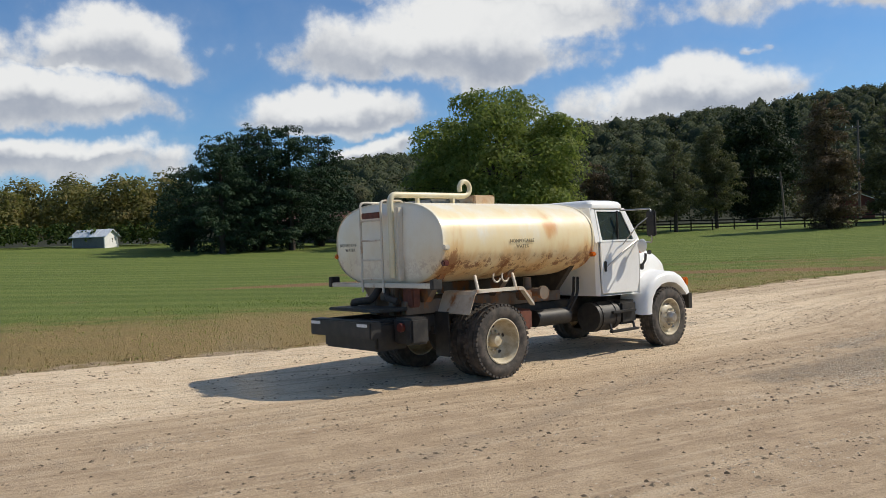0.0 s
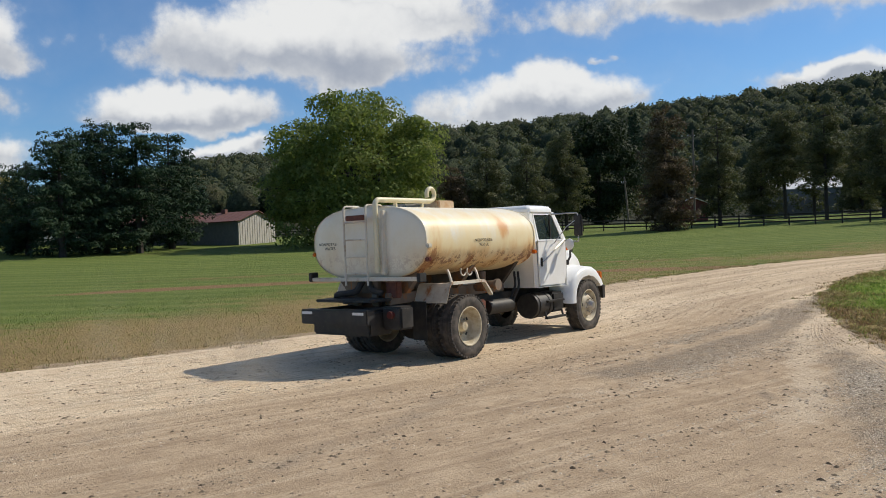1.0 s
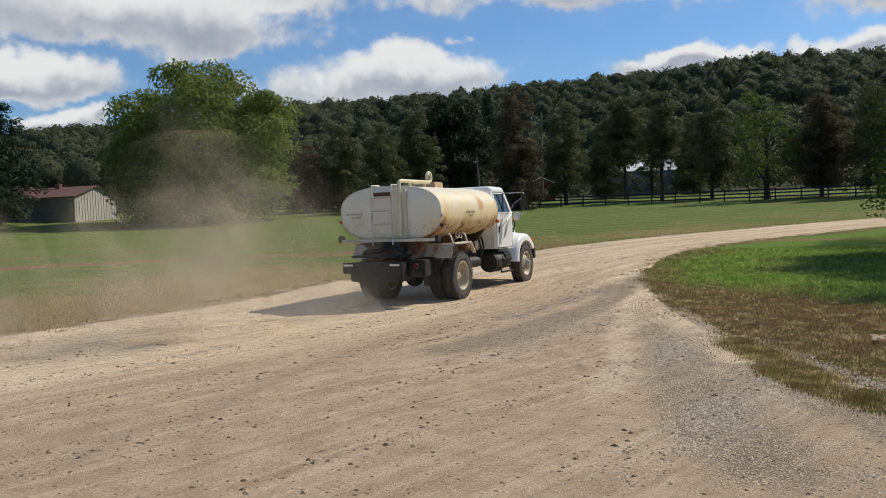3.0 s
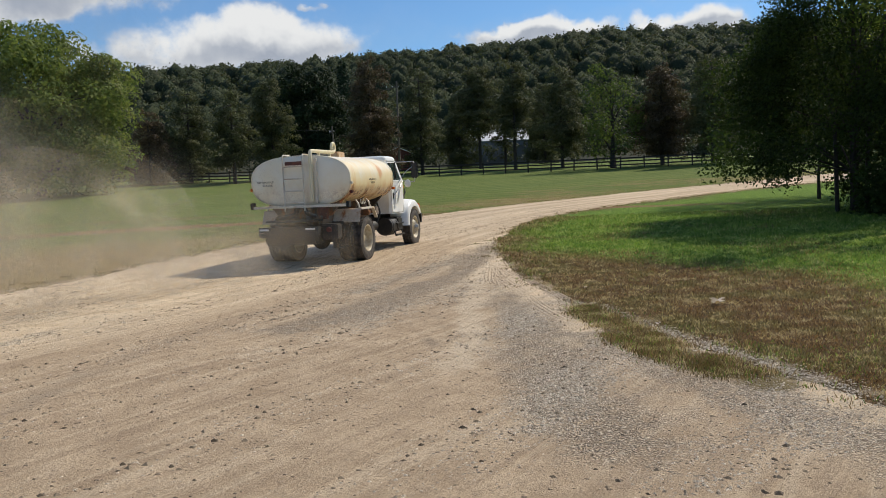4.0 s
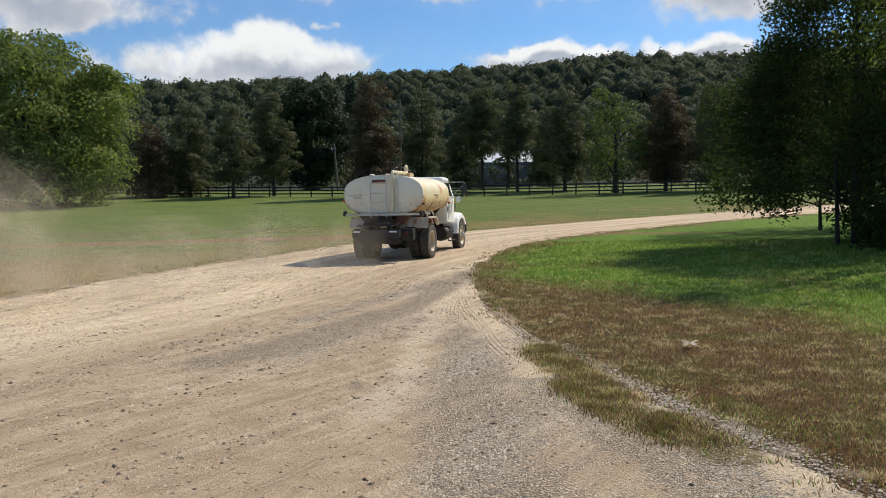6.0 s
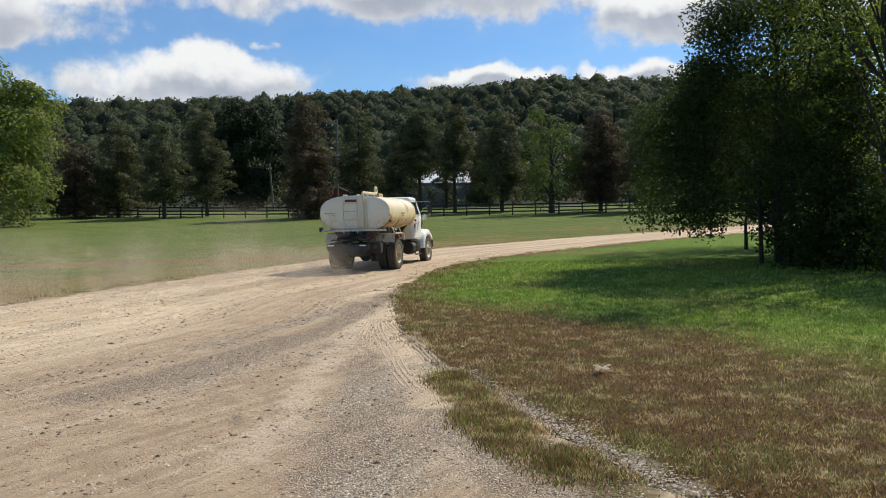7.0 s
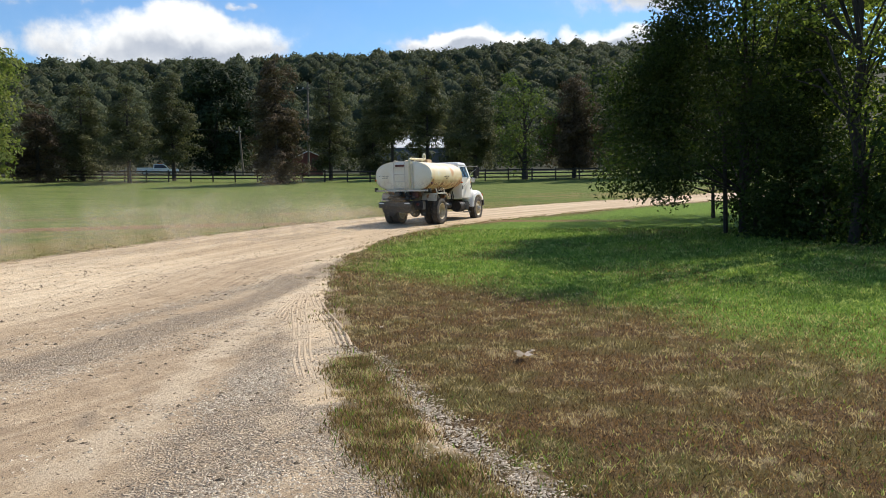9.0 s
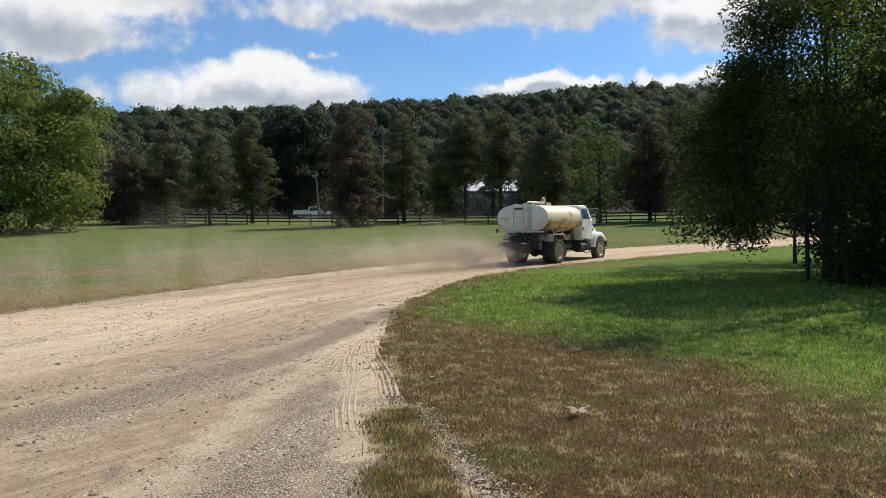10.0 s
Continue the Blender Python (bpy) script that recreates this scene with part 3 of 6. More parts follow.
# pines beside the barn
PINES = [(-16.9, 90, 9.2, 8.5), (-15.0, 84, 11.4, 9.5), (-12.4, 88, 13.0, 10.5), (-10.4, 86, 12.6, 10.5), (-8.4, 93, 12.4, 9.0), (-13.6, 98, 13, 10.5), (-17.9, 95, 6.8, 7)]
for i, (a, r, h, w) in enumerate(PINES):
    conifer("pine_tree", *polar(a, r), h, w, 0.9, LEAF_PINE, 100 + i, "tall dark blue-green pine with layered boughs", "pines on the lawn", 66, 0.17, 0.14, 0.55, 0.3)

# the row of trees along the fence: azimuth, distance, height, width, clear stem, kind
ROW = [(10.6, 100, 8.2, 7.0, 0.0, "rust"), (13.1, 101, 10.2, 6.5, 0.3, "row"), (15.9, 95, 9.6, 6.4, 2.2, "row"), (18.5, 100, 11.4, 7.0, 2.7, "row"),
       (25.2, 90, 12.9, 7.4, 0.2, "rust"), (28.6, 96, 11.6, 6.3, 2.0, "row"), (32.6, 105, 13.0, 8.6, 4.6, "row"), (35.0, 100, 12.4, 6.6, 4.2, "row"), (38.2, 99, 11.4, 7.2, 1.8, "row"),
       (41.6, 92, 11.6, 6.8, 0.5, "broad"), (44.8, 94, 10.6, 8.6, 1.2, "rust"), (48.0, 92, 11.0, 8.0, 1.2, "row"), (51.5, 96, 12, 8.5, 1.2, "row"), (55.5, 98, 12, 8.5, 1.2, "row"), (6.2, 108, 9, 7, 0.5, "row"), (31.2, 114, 10, 7, 0.5, "row"), (34.3, 117, 9.0, 3.6, 2.6, "row"), (37.0, 118, 11, 7, 0.5, "row")]
KIND = {"rust": (LEAF_RUST, "thinning conifer with rusty brown needles beside the fence"), "row": (LEAF_ROW, "dull green conifer standing along the fence")}
for i, (a, r, h, w, low, kind) in enumerate(ROW):
    if kind == "broad":
        broad_tree("broadleaf_tree", *polar(a, r), h, w, 0.0, LEAF_MID, 200 + i, 66, 0.95, 64, 0.15, "ivy-clad green broadleaf tree at the fence", group="trees along the fence", trunk=0.3)
    else:
        conifer("conifer_tree", *polar(a, r), h, w * 0.86, low, KIND[kind][0], 200 + i, KIND[kind][1], "trees along the fence", 84, 0.15, 0.30, 0.62, 0.2, 1.35)
broad_tree("dark_tree", *polar(20.8, 131), 17.2, 12.0, 0.0, LEAF_DEEP, 230, 170, 1.5, 60, 0.24, "tall dense dark tree behind the fence row", trunk=0.4)
conifer("cypress_tree", *polar(23.2, 330), 26, 8.0, 0.5, LEAF_PINE, 231, "narrow dark cypress on the hillside", "", 12, 0.5, 0.1, 0.6, 0.3)

# the dense tree that overhangs the lawn, the big open tree beside it and the scrub at their feet
sx0, sy0 = 25.9, 17.2
reach = [((-(2.6 + 1.5 * u) * 0.62, (2.6 + 1.5 * u) * 0.78, 1.35 + 1.2 * v + 0.1 * u), 0.42 + 0.16 * v) for u in (-0.5, -0.2, 0.1, 0.4, 0.7, 1.0) for v in (-0.1, 0.3, 0.7, 1.2, 1.7, 2.2, 2.8)]
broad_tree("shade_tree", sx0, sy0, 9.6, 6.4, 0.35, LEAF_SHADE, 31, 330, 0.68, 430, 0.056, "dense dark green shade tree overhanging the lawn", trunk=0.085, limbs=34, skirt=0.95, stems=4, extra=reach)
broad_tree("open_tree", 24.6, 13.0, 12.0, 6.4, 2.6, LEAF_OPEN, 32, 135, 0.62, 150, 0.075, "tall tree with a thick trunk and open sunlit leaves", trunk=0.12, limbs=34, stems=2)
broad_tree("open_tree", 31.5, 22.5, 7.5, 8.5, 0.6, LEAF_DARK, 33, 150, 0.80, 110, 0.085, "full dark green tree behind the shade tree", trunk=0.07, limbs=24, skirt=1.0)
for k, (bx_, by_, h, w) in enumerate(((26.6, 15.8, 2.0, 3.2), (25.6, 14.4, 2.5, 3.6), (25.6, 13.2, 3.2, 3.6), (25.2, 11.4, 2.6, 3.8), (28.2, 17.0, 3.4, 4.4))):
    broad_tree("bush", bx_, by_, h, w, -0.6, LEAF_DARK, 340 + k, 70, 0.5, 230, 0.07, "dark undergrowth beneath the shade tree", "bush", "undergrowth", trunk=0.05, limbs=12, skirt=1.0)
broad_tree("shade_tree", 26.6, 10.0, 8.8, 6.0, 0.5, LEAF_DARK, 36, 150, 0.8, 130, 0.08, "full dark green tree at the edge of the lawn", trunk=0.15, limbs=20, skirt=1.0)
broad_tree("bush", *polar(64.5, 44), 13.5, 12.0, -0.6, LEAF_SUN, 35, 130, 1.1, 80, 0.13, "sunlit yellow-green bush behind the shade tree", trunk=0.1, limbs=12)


def canopy_material():
    """Far crowns: fine leafy grain, each its own tone, shade of hollows in the colour."""
    m, n = material("far leafy crowns")
    co = n("TexCoord").outputs["Object"]
    rnd = n("NewGeometry").outputs["Random Per Island"]
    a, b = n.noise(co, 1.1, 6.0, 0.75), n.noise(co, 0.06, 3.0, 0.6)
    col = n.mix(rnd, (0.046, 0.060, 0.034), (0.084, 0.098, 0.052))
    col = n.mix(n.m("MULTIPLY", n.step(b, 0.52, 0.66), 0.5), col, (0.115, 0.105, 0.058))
    # low parts of the relief tinted darker, shade painted between the leaf clumps
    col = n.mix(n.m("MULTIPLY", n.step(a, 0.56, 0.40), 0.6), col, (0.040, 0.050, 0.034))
    finish(n, col, 0.9, 0.0, a, 1.0, 1.2, 0.05)
    return m


CANOPY = canopy_material()


def build_woods():
    """Hillside woods and the far tree lines."""
    rng = np.random.default_rng(5)
    bm = bmesh.new()
    bmesh.ops.create_icosphere(bm, subdivisions=1, radius=1.0)
    ball = np.array([v.co for v in bm.verts])
    tri = np.array([[v.index for v in f.verts] for f in bm.faces])
    bm.free()

    def hill(name, n, az0, az1, r0, r1, hs, label, cards):
        """Rounded, lobed crowns of unequal size, each under a coat of leafy twigs."""
        vs, fs, cs, ns = [], [], [], []
        for i in range(n):
            a, r = rng.uniform(az0, az1), math.sqrt(rng.uniform(r0 * r0, r1 * r1))
            x, y = polar(a, r)
            h = hs * rng.uniform(0.55, 1.3)
            w = h * rng.uniform(0.30, 0.46)
            lobes = rng.normal(size=(5, 3))
            lobes /= np.linalg.norm(lobes, axis=1, keepdims=True)
            d = ball * (0.86 + 0.30 * np.clip(ball @ lobes.T, 0, 1).max(1, keepdims=True) ** 3 + 0.05 * rng.normal(size=(len(ball), 1)))
            d = d * (1 - 0.10 * np.clip(d[:, 2:], 0, 1) * np.array([1, 1, 0]))
            half = h * 0.44
            q = np.array([x, y, gz(x, y) + h - half])
            fs.append(tri + len(vs) * len(ball))
            vs.append(q + d * np.array([w, w, half]))
            e = rng.normal(size=(cards, 3))
            e /= np.linalg.norm(e, axis=1, keepdims=True)
            e = e[e[:, 2] > -0.35]
            m = len(e)
            swell = 0.86 + 0.30 * np.clip(e @ lobes.T, 0, 1).max(1, keepdims=True) ** 3
            cs.append(q + e * swell * (0.92 + 0.20 * rng.random((m, 1))) * np.array([w, w, half]))
            ns.append(e + rng.normal(size=(m, 3)) * 0.9)
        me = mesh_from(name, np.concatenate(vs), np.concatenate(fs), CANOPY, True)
        tagged(new(name, me), label, "woods", kind="stuff")
        c, q = np.concatenate(cs), np.concatenate(ns)
        ob = new("woodland_leaves", leaf_mesh("woodland_leaves", c, q, 0.62 * (0.5 + 0.9 * rng.random(len(c))), LEAF_FAR, rng, 0.7))
        tagged(ob, "loose leafy twigs of the " + label, "woods", kind="stuff")

    def patch(name, n, az0, az1, r0, r1, hs, mat, label, per, leaf):
        cs, ns = [], []
        for i in range(n):
            a, r = rng.uniform(az0, az1), math.sqrt(rng.uniform(r0 * r0, r1 * r1))
            x, y = polar(a, r)
            h = hs * rng.uniform(0.7, 1.25)
            w = h * rng.uniform(0.55, 0.8)
            z = gz(x, y)
            blobs = [(np.array([x, y, z]) + np.array([rng.normal() * w * 0.22, rng.normal() * w * 0.22, h * (0.25 + 0.65 * rng.random())]), w * rng.uniform(0.2, 0.34)) for _ in range(7)]
            c, q = crown_points(blobs, per, rng, 0.4, 0.35)
            cs.append(c)
            ns.append(q)
        c, q = np.concatenate(cs), np.concatenate(ns)
        ob = new(name, leaf_mesh(name, c, q, leaf * (0.6 + 0.8 * rng.random(len(c))), mat, rng, 0.7))
        tagged(ob, label, "woods", kind="stuff")
    hill("hillside_woods", 3000, -8, 60, 265, 590, 12.0, "dark green wooded hillside in early autumn", 125)
    hill("far_woods", 800, -42, -6, 300, 590, 11.0, "distant wooded ridge beyond the field", 60)
    patch("tree_line", 75, -36, -17.0, 112, 136, 8.0, LEAF_YELLOW, "line of yellowing trees at the field edge", 34, 0.23)
    patch("tree_line", 100, 3, 60, 138, 172, 8, LEAF_FAR, "dark trees behind the fence", 18, 0.28)
    patch("undergrowth", 150, -40, -17, 106, 116, 2.6, LEAF_DARK, "dark undergrowth at the field edge", 30, 0.2)
    patch("undergrowth", 220, 3, 62, 130, 140, 3.4, LEAF_FAR, "dark undergrowth behind the fence", 30, 0.2)


build_woods()


# ---- the water truck: x ahead, y to its left, origin on the ground under the rear axle ----
TRUCK_ROWS = [
    (0, 0.011, 12.001, 41.27),
    (0.5, 0.922, 12.708, 41.52),
    (1, 1.857, 13.549, 42.15),
    (1.5, 2.855, 14.326, 43.09),
    (2, 3.910, 15.272, 43.50),
    (3.5, 6.829, 17.867, 44.96),
    (4, 7.803, 18.612, 45.84),
    (4.5, 8.969, 19.740, 46.38),
    (5, 10.187, 20.845, 46.71),
    (6.5, 14.100, 24.415, 45.24),
    (7, 15.622, 25.729, 42.91),
    (7.5, 16.942, 26.607, 40.60),
    (8, 18.414, 27.462, 37.85),
    (8.5, 19.973, 28.362, 35.19),
    (9, 21.546, 29.090, 31.64),
    (9.5, 23.160, 29.687, 27.89),
    (10, 24.748, 30.072, 24.57),
]
truck = thing("water_truck", 0, 0, 0, 0, "old white water tank truck stained with rust on a dirt road", "truck")


def box(bm, x0, x1, y0, y1, z0, z1, bevel=0.012, turn=None):
    """A bevelled block."""
    m = Matrix.LocRotScale(((x0 + x1) / 2, (y0 + y1) / 2, (z0 + z1) / 2), turn, (abs(x1 - x0), abs(y1 - y0), abs(z1 - z0)))
    vs = bmesh.ops.create_cube(bm, size=1, matrix=m)["verts"]
    if bevel:
        es = list({e for v in vs for e in v.link_edges})
        bmesh.ops.bevel(bm, geom=es, offset=bevel, segments=2, affect="EDGES", clamp_overlap=True)


def rod(bm, a, b, r, sides=10, r2=None):
    tube(bm, a, b, r, r if r2 is None else r2, sides)


def pipe(bm, pts, r, sides=10, closed=False):
    """A bent pipe swept along points."""
    pts = [Vector(p) for p in pts]
    n = len(pts)
    rings = []
    up = None
    for i, p in enumerate(pts):
        a = pts[(i - 1) % n] if closed or i else p
        b = pts[(i + 1) % n] if closed or i < n - 1 else p
        d = (b - a).normalized()
        if up is None:
            up = d.orthogonal().normalized()
        u = (up - d * up.dot(d)).normalized()
        up, w = u, d.cross(u)
        rings.append([bm.verts.new(p + (u * math.cos(q) + w * math.sin(q)) * r) for q in (2 * math.pi * k / sides for k in range(sides))])
    for i in range(n if closed else n - 1):
        A, B = rings[i], rings[(i + 1) % n]
        for k in range(sides):
            bm.faces.new((A[k], A[(k + 1) % sides], B[(k + 1) % sides], B[k]))
    if not closed:
        bm.faces.new(rings[0][::-1])
        bm.faces.new(rings[-1])


def rounded(pts, r=0.08, k=4):
    """A line of points with its corners rounded off."""
    pts = [Vector(p) for p in pts]
    out = [pts[0]]
    for a, b, c in zip(pts, pts[1:], pts[2:]):
        p, q = b + (a - b).normalized() * r, b + (c - b).normalized() * r
        out += [p.lerp(b, t).lerp(b.lerp(q, t), t) for t in (i / k for i in range(k + 1))]
    return out + [pts[-1]]


def loft(bm, rings, cap=True):
    """Skins rings of points, all of one count."""
    vs = [[bm.verts.new(p) for p in r] for r in rings]
    n = len(vs[0])
    for A, B in zip(vs, vs[1:]):
        for k in range(n):
            bm.faces.new((A[k], A[(k + 1) % n], B[(k + 1) % n], B[k]))
    if cap:
        bm.faces.new(vs[0][::-1])
        bm.faces.new(vs[-1])


def lathe(bm, profile, sides=32, y0=0.0):
    """Turns a profile of (radius, y) about the y axis."""
    rings = [[bm.verts.new((r * math.cos(a), y0 + y, r * math.sin(a))) for a in (2 * math.pi * i / sides for i in range(sides))] for r, y in profile]
    for A, B in zip(rings, rings[1:]):
        for k in range(sides):
            bm.faces.new((A[k], A[(k + 1) % sides], B[(k + 1) % sides], B[k]))
    return rings


def sheet(bm, profile, y0, y1, thick=0.02):
    """A bent sheet: a profile of (x, z) from y0 to y1, thickened downwards."""
    top = [(x, z) for x, z in profile]
    low = [(x, z - thick) for x, z in profile]
    ring = top + low[::-1]
    loft(bm, [[(x, y, z) for x, z in ring] for y in (y0, y1)])


def paint_material(name, base, dirt, rust_amount, streaks, rough=0.38):
    """White vehicle paint with dust film, rust bleeding in runs and scabs."""
    m, n = material(name)
    co = n("TexCoord").outputs["Object"]
    sep = n("SeparateXYZ", {0: co})
    run = n("CombineXYZ", {0: sep.outputs[0], 1: n.m("MULTIPLY", sep.outputs[1], 0.8), 2: n.m("MULTIPLY", sep.outputs[2], 0.35)}).outputs[0]
    a, b, c = n.noise(co, 2.1, 6.0, 0.6), n.noise(run, 5.5, 6.0, 0.65), n.noise(co, 40.0, 4.0, 0.6)
    col = n.mix(n.step(a, 0.4, 0.7), base, dirt)
    col = n.mix(n.m("MULTIPLY", n.step(c, 0.5, 0.8), 0.12), col, (0.4, 0.34, 0.26))
    if streaks:
        # runs start at the belt seam and spread down the flank
        belt = n.m("MULTIPLY", n.step(sep.outputs[2], 1.98, 1.62), n.step(sep.outputs[2], 1.15, 1.5, 0.75, 1.0))
        big = n.noise(run, 1.7, 5.0, 0.62, 0.4)
        f = n.m("ADD", n.m("MULTIPLY", belt, 0.17), n.m("ADD", n.m("MULTIPLY", big, 0.72), n.m("MULTIPLY", b, 0.28)))
        side = n.step(n.m("ABSOLUTE", sep.outputs[1]), 0.55, 1.0, 0.55, 1.0)
        body = n.m("MULTIPLY", n.step(sep.outputs[0], -1.07, -0.95, 0.35, 1.0), side)
        film = n.m("MULTIPLY", n.step(f, 0.34, 0.58), n.m("MULTIPLY", body, 0.8))
        col = n.mix(film, col, (0.82, 0.66, 0.36))
        pale = n.m("MULTIPLY", n.step(f, 0.56, 0.74), n.m("MULTIPLY", body, 0.6))
        col = n.mix(pale, col, (0.68, 0.38, 0.12))
        scab = n.m("MULTIPLY", n.step(n.m("ADD", f, n.m("MULTIPLY", n.m("SUBTRACT", c, 0.5), 0.12)), 0.72, 0.78), n.m("MULTIPLY", body, 0.75))
        col = n.mix(scab, col, (0.30, 0.11, 0.035))
        low = n.m("MULTIPLY", n.step(sep.outputs[2], 1.74, 1.56), n.step(sep.outputs[2], 1.36, 1.5))
        eaten = n.m("MULTIPLY", n.m("MULTIPLY", low, body), n.step(n.m("ADD", n.m("MULTIPLY", n.noise(co, 7.0, 6.0, 0.65), 0.75), n.m("MULTIPLY", c, 0.25)), 0.50, 0.57))
        col = n.mix(n.m("MULTIPLY", eaten, 0.85), col, (0.22, 0.075, 0.025))
        far = n("VectorMath", {0: co, 1: (1.02, -1.10, 2.05)}, operation="DISTANCE").outputs["Value"]
        spot = n.step(n.m("ADD", far, n.m("MULTIPLY", n.m("SUBTRACT", b, 0.5), 0.35)), 0.24, 0.06)
        col = n.mix(n.m("MULTIPLY", spot, 0.8), col, (0.62, 0.27, 0.075))
    else:
        f = n.m("ADD", n.m("MULTIPLY", a, 0.4), n.m("MULTIPLY", b, 0.6))
        scab = n.step(f, rust_amount, rust_amount + 0.1)
        col = n.mix(scab, col, (0.34, 0.15, 0.06))
    finish(n, col, n.m("ADD", rough, n.m("MULTIPLY", scab, 0.4)), 0.0, n.m("ADD", c, n.m("MULTIPLY", scab, 2.0)), 0.12, 0.004)
    return m


TANK = paint_material("rust-stained white tank paint", (0.83, 0.80, 0.70), (0.78, 0.72, 0.57), 0.6, True)
CABW = paint_material("white cab paint", (0.86, 0.855, 0.83), (0.80, 0.79, 0.76), 0.80, False, 0.3)
RUSTED = paint_material("rust-eaten grey paint", (0.20, 0.155, 0.115), (0.11, 0.075, 0.05), 0.50, False, 0.6)
RUSTY = paint_material("chipped rusty white paint", (0.66, 0.61, 0.51), (0.48, 0.39, 0.28), 0.54, False, 0.5)
YELLOWED = paint_material("yellowed cream paint", (0.72, 0.65, 0.45), (0.66, 0.55, 0.33), 0.66, False, 0.45)
BLACK = plain("dusty black steel", (0.012, 0.012, 0.013), (0.045, 0.040, 0.034), 7.0, 0.55)
GRIME = plain("greasy dusty undercarriage", (0.02, 0.017, 0.014), (0.075, 0.060, 0.046), 5.0, 0.8)
RUBBER = plain("dusty tyre rubber", (0.030, 0.028, 0.026), (0.12, 0.10, 0.082), 9.0, 0.85)
RIM = plain("scuffed white steel rim", (0.60, 0.54, 0.40), (0.38, 0.30, 0.19), 9.0, 0.5)
CHROME = plain("worn bright metal", (0.55, 0.54, 0.52), (0.35, 0.33, 0.30), 12.0, 0.35, 0.8)
AMBER = plain("amber lens", (0.65, 0.16, 0.02), (0.50, 0.10, 0.015), 20.0, 0.25)
REDLENS = plain("dusty red lens", (0.14, 0.02, 0.015), (0.11, 0.04, 0.03), 20.0, 0.35)
DARKRUST = plain("dark red rust", (0.18, 0.06, 0.035), (0.10, 0.04, 0.03), 14.0, 0.8)
INK = plain("faded black stencil", (0.05, 0.045, 0.035), (0.12, 0.10, 0.07), 40.0, 0.7)
REFLECT = plain("white reflector", (0.8, 0.8, 0.8), (0.7, 0.68, 0.66), 20.0, 0.3)


def glass_material():
    m, n = material("tinted cab glass")
    p = n("BsdfPrincipled", {"Base Color": (0.10, 0.14, 0.13, 1), "Roughness": 0.03, "Transmission Weight": 0.7, "IOR": 1.45})
    n("OutputMaterial", {"Surface": p.outputs[0]})
    return m


GLASS = glass_material()


def oval(x, hw, hh, zc, k=48, e=2.6):
    """An upright rounded-oval ring at x."""
    out = []
    for i in range(k):
        a = 2 * math.pi * i / k
        c, s = math.cos(a), math.sin(a)
        out.append((x, hw * math.copysign(abs(c) ** (2 / e), c), zc + hh * math.copysign(abs(s) ** (2 / e), s)))
    return out


TX0, TX1, TZ, THW, THH = -1.07, 1.98, 1.87, 1.19, 0.565


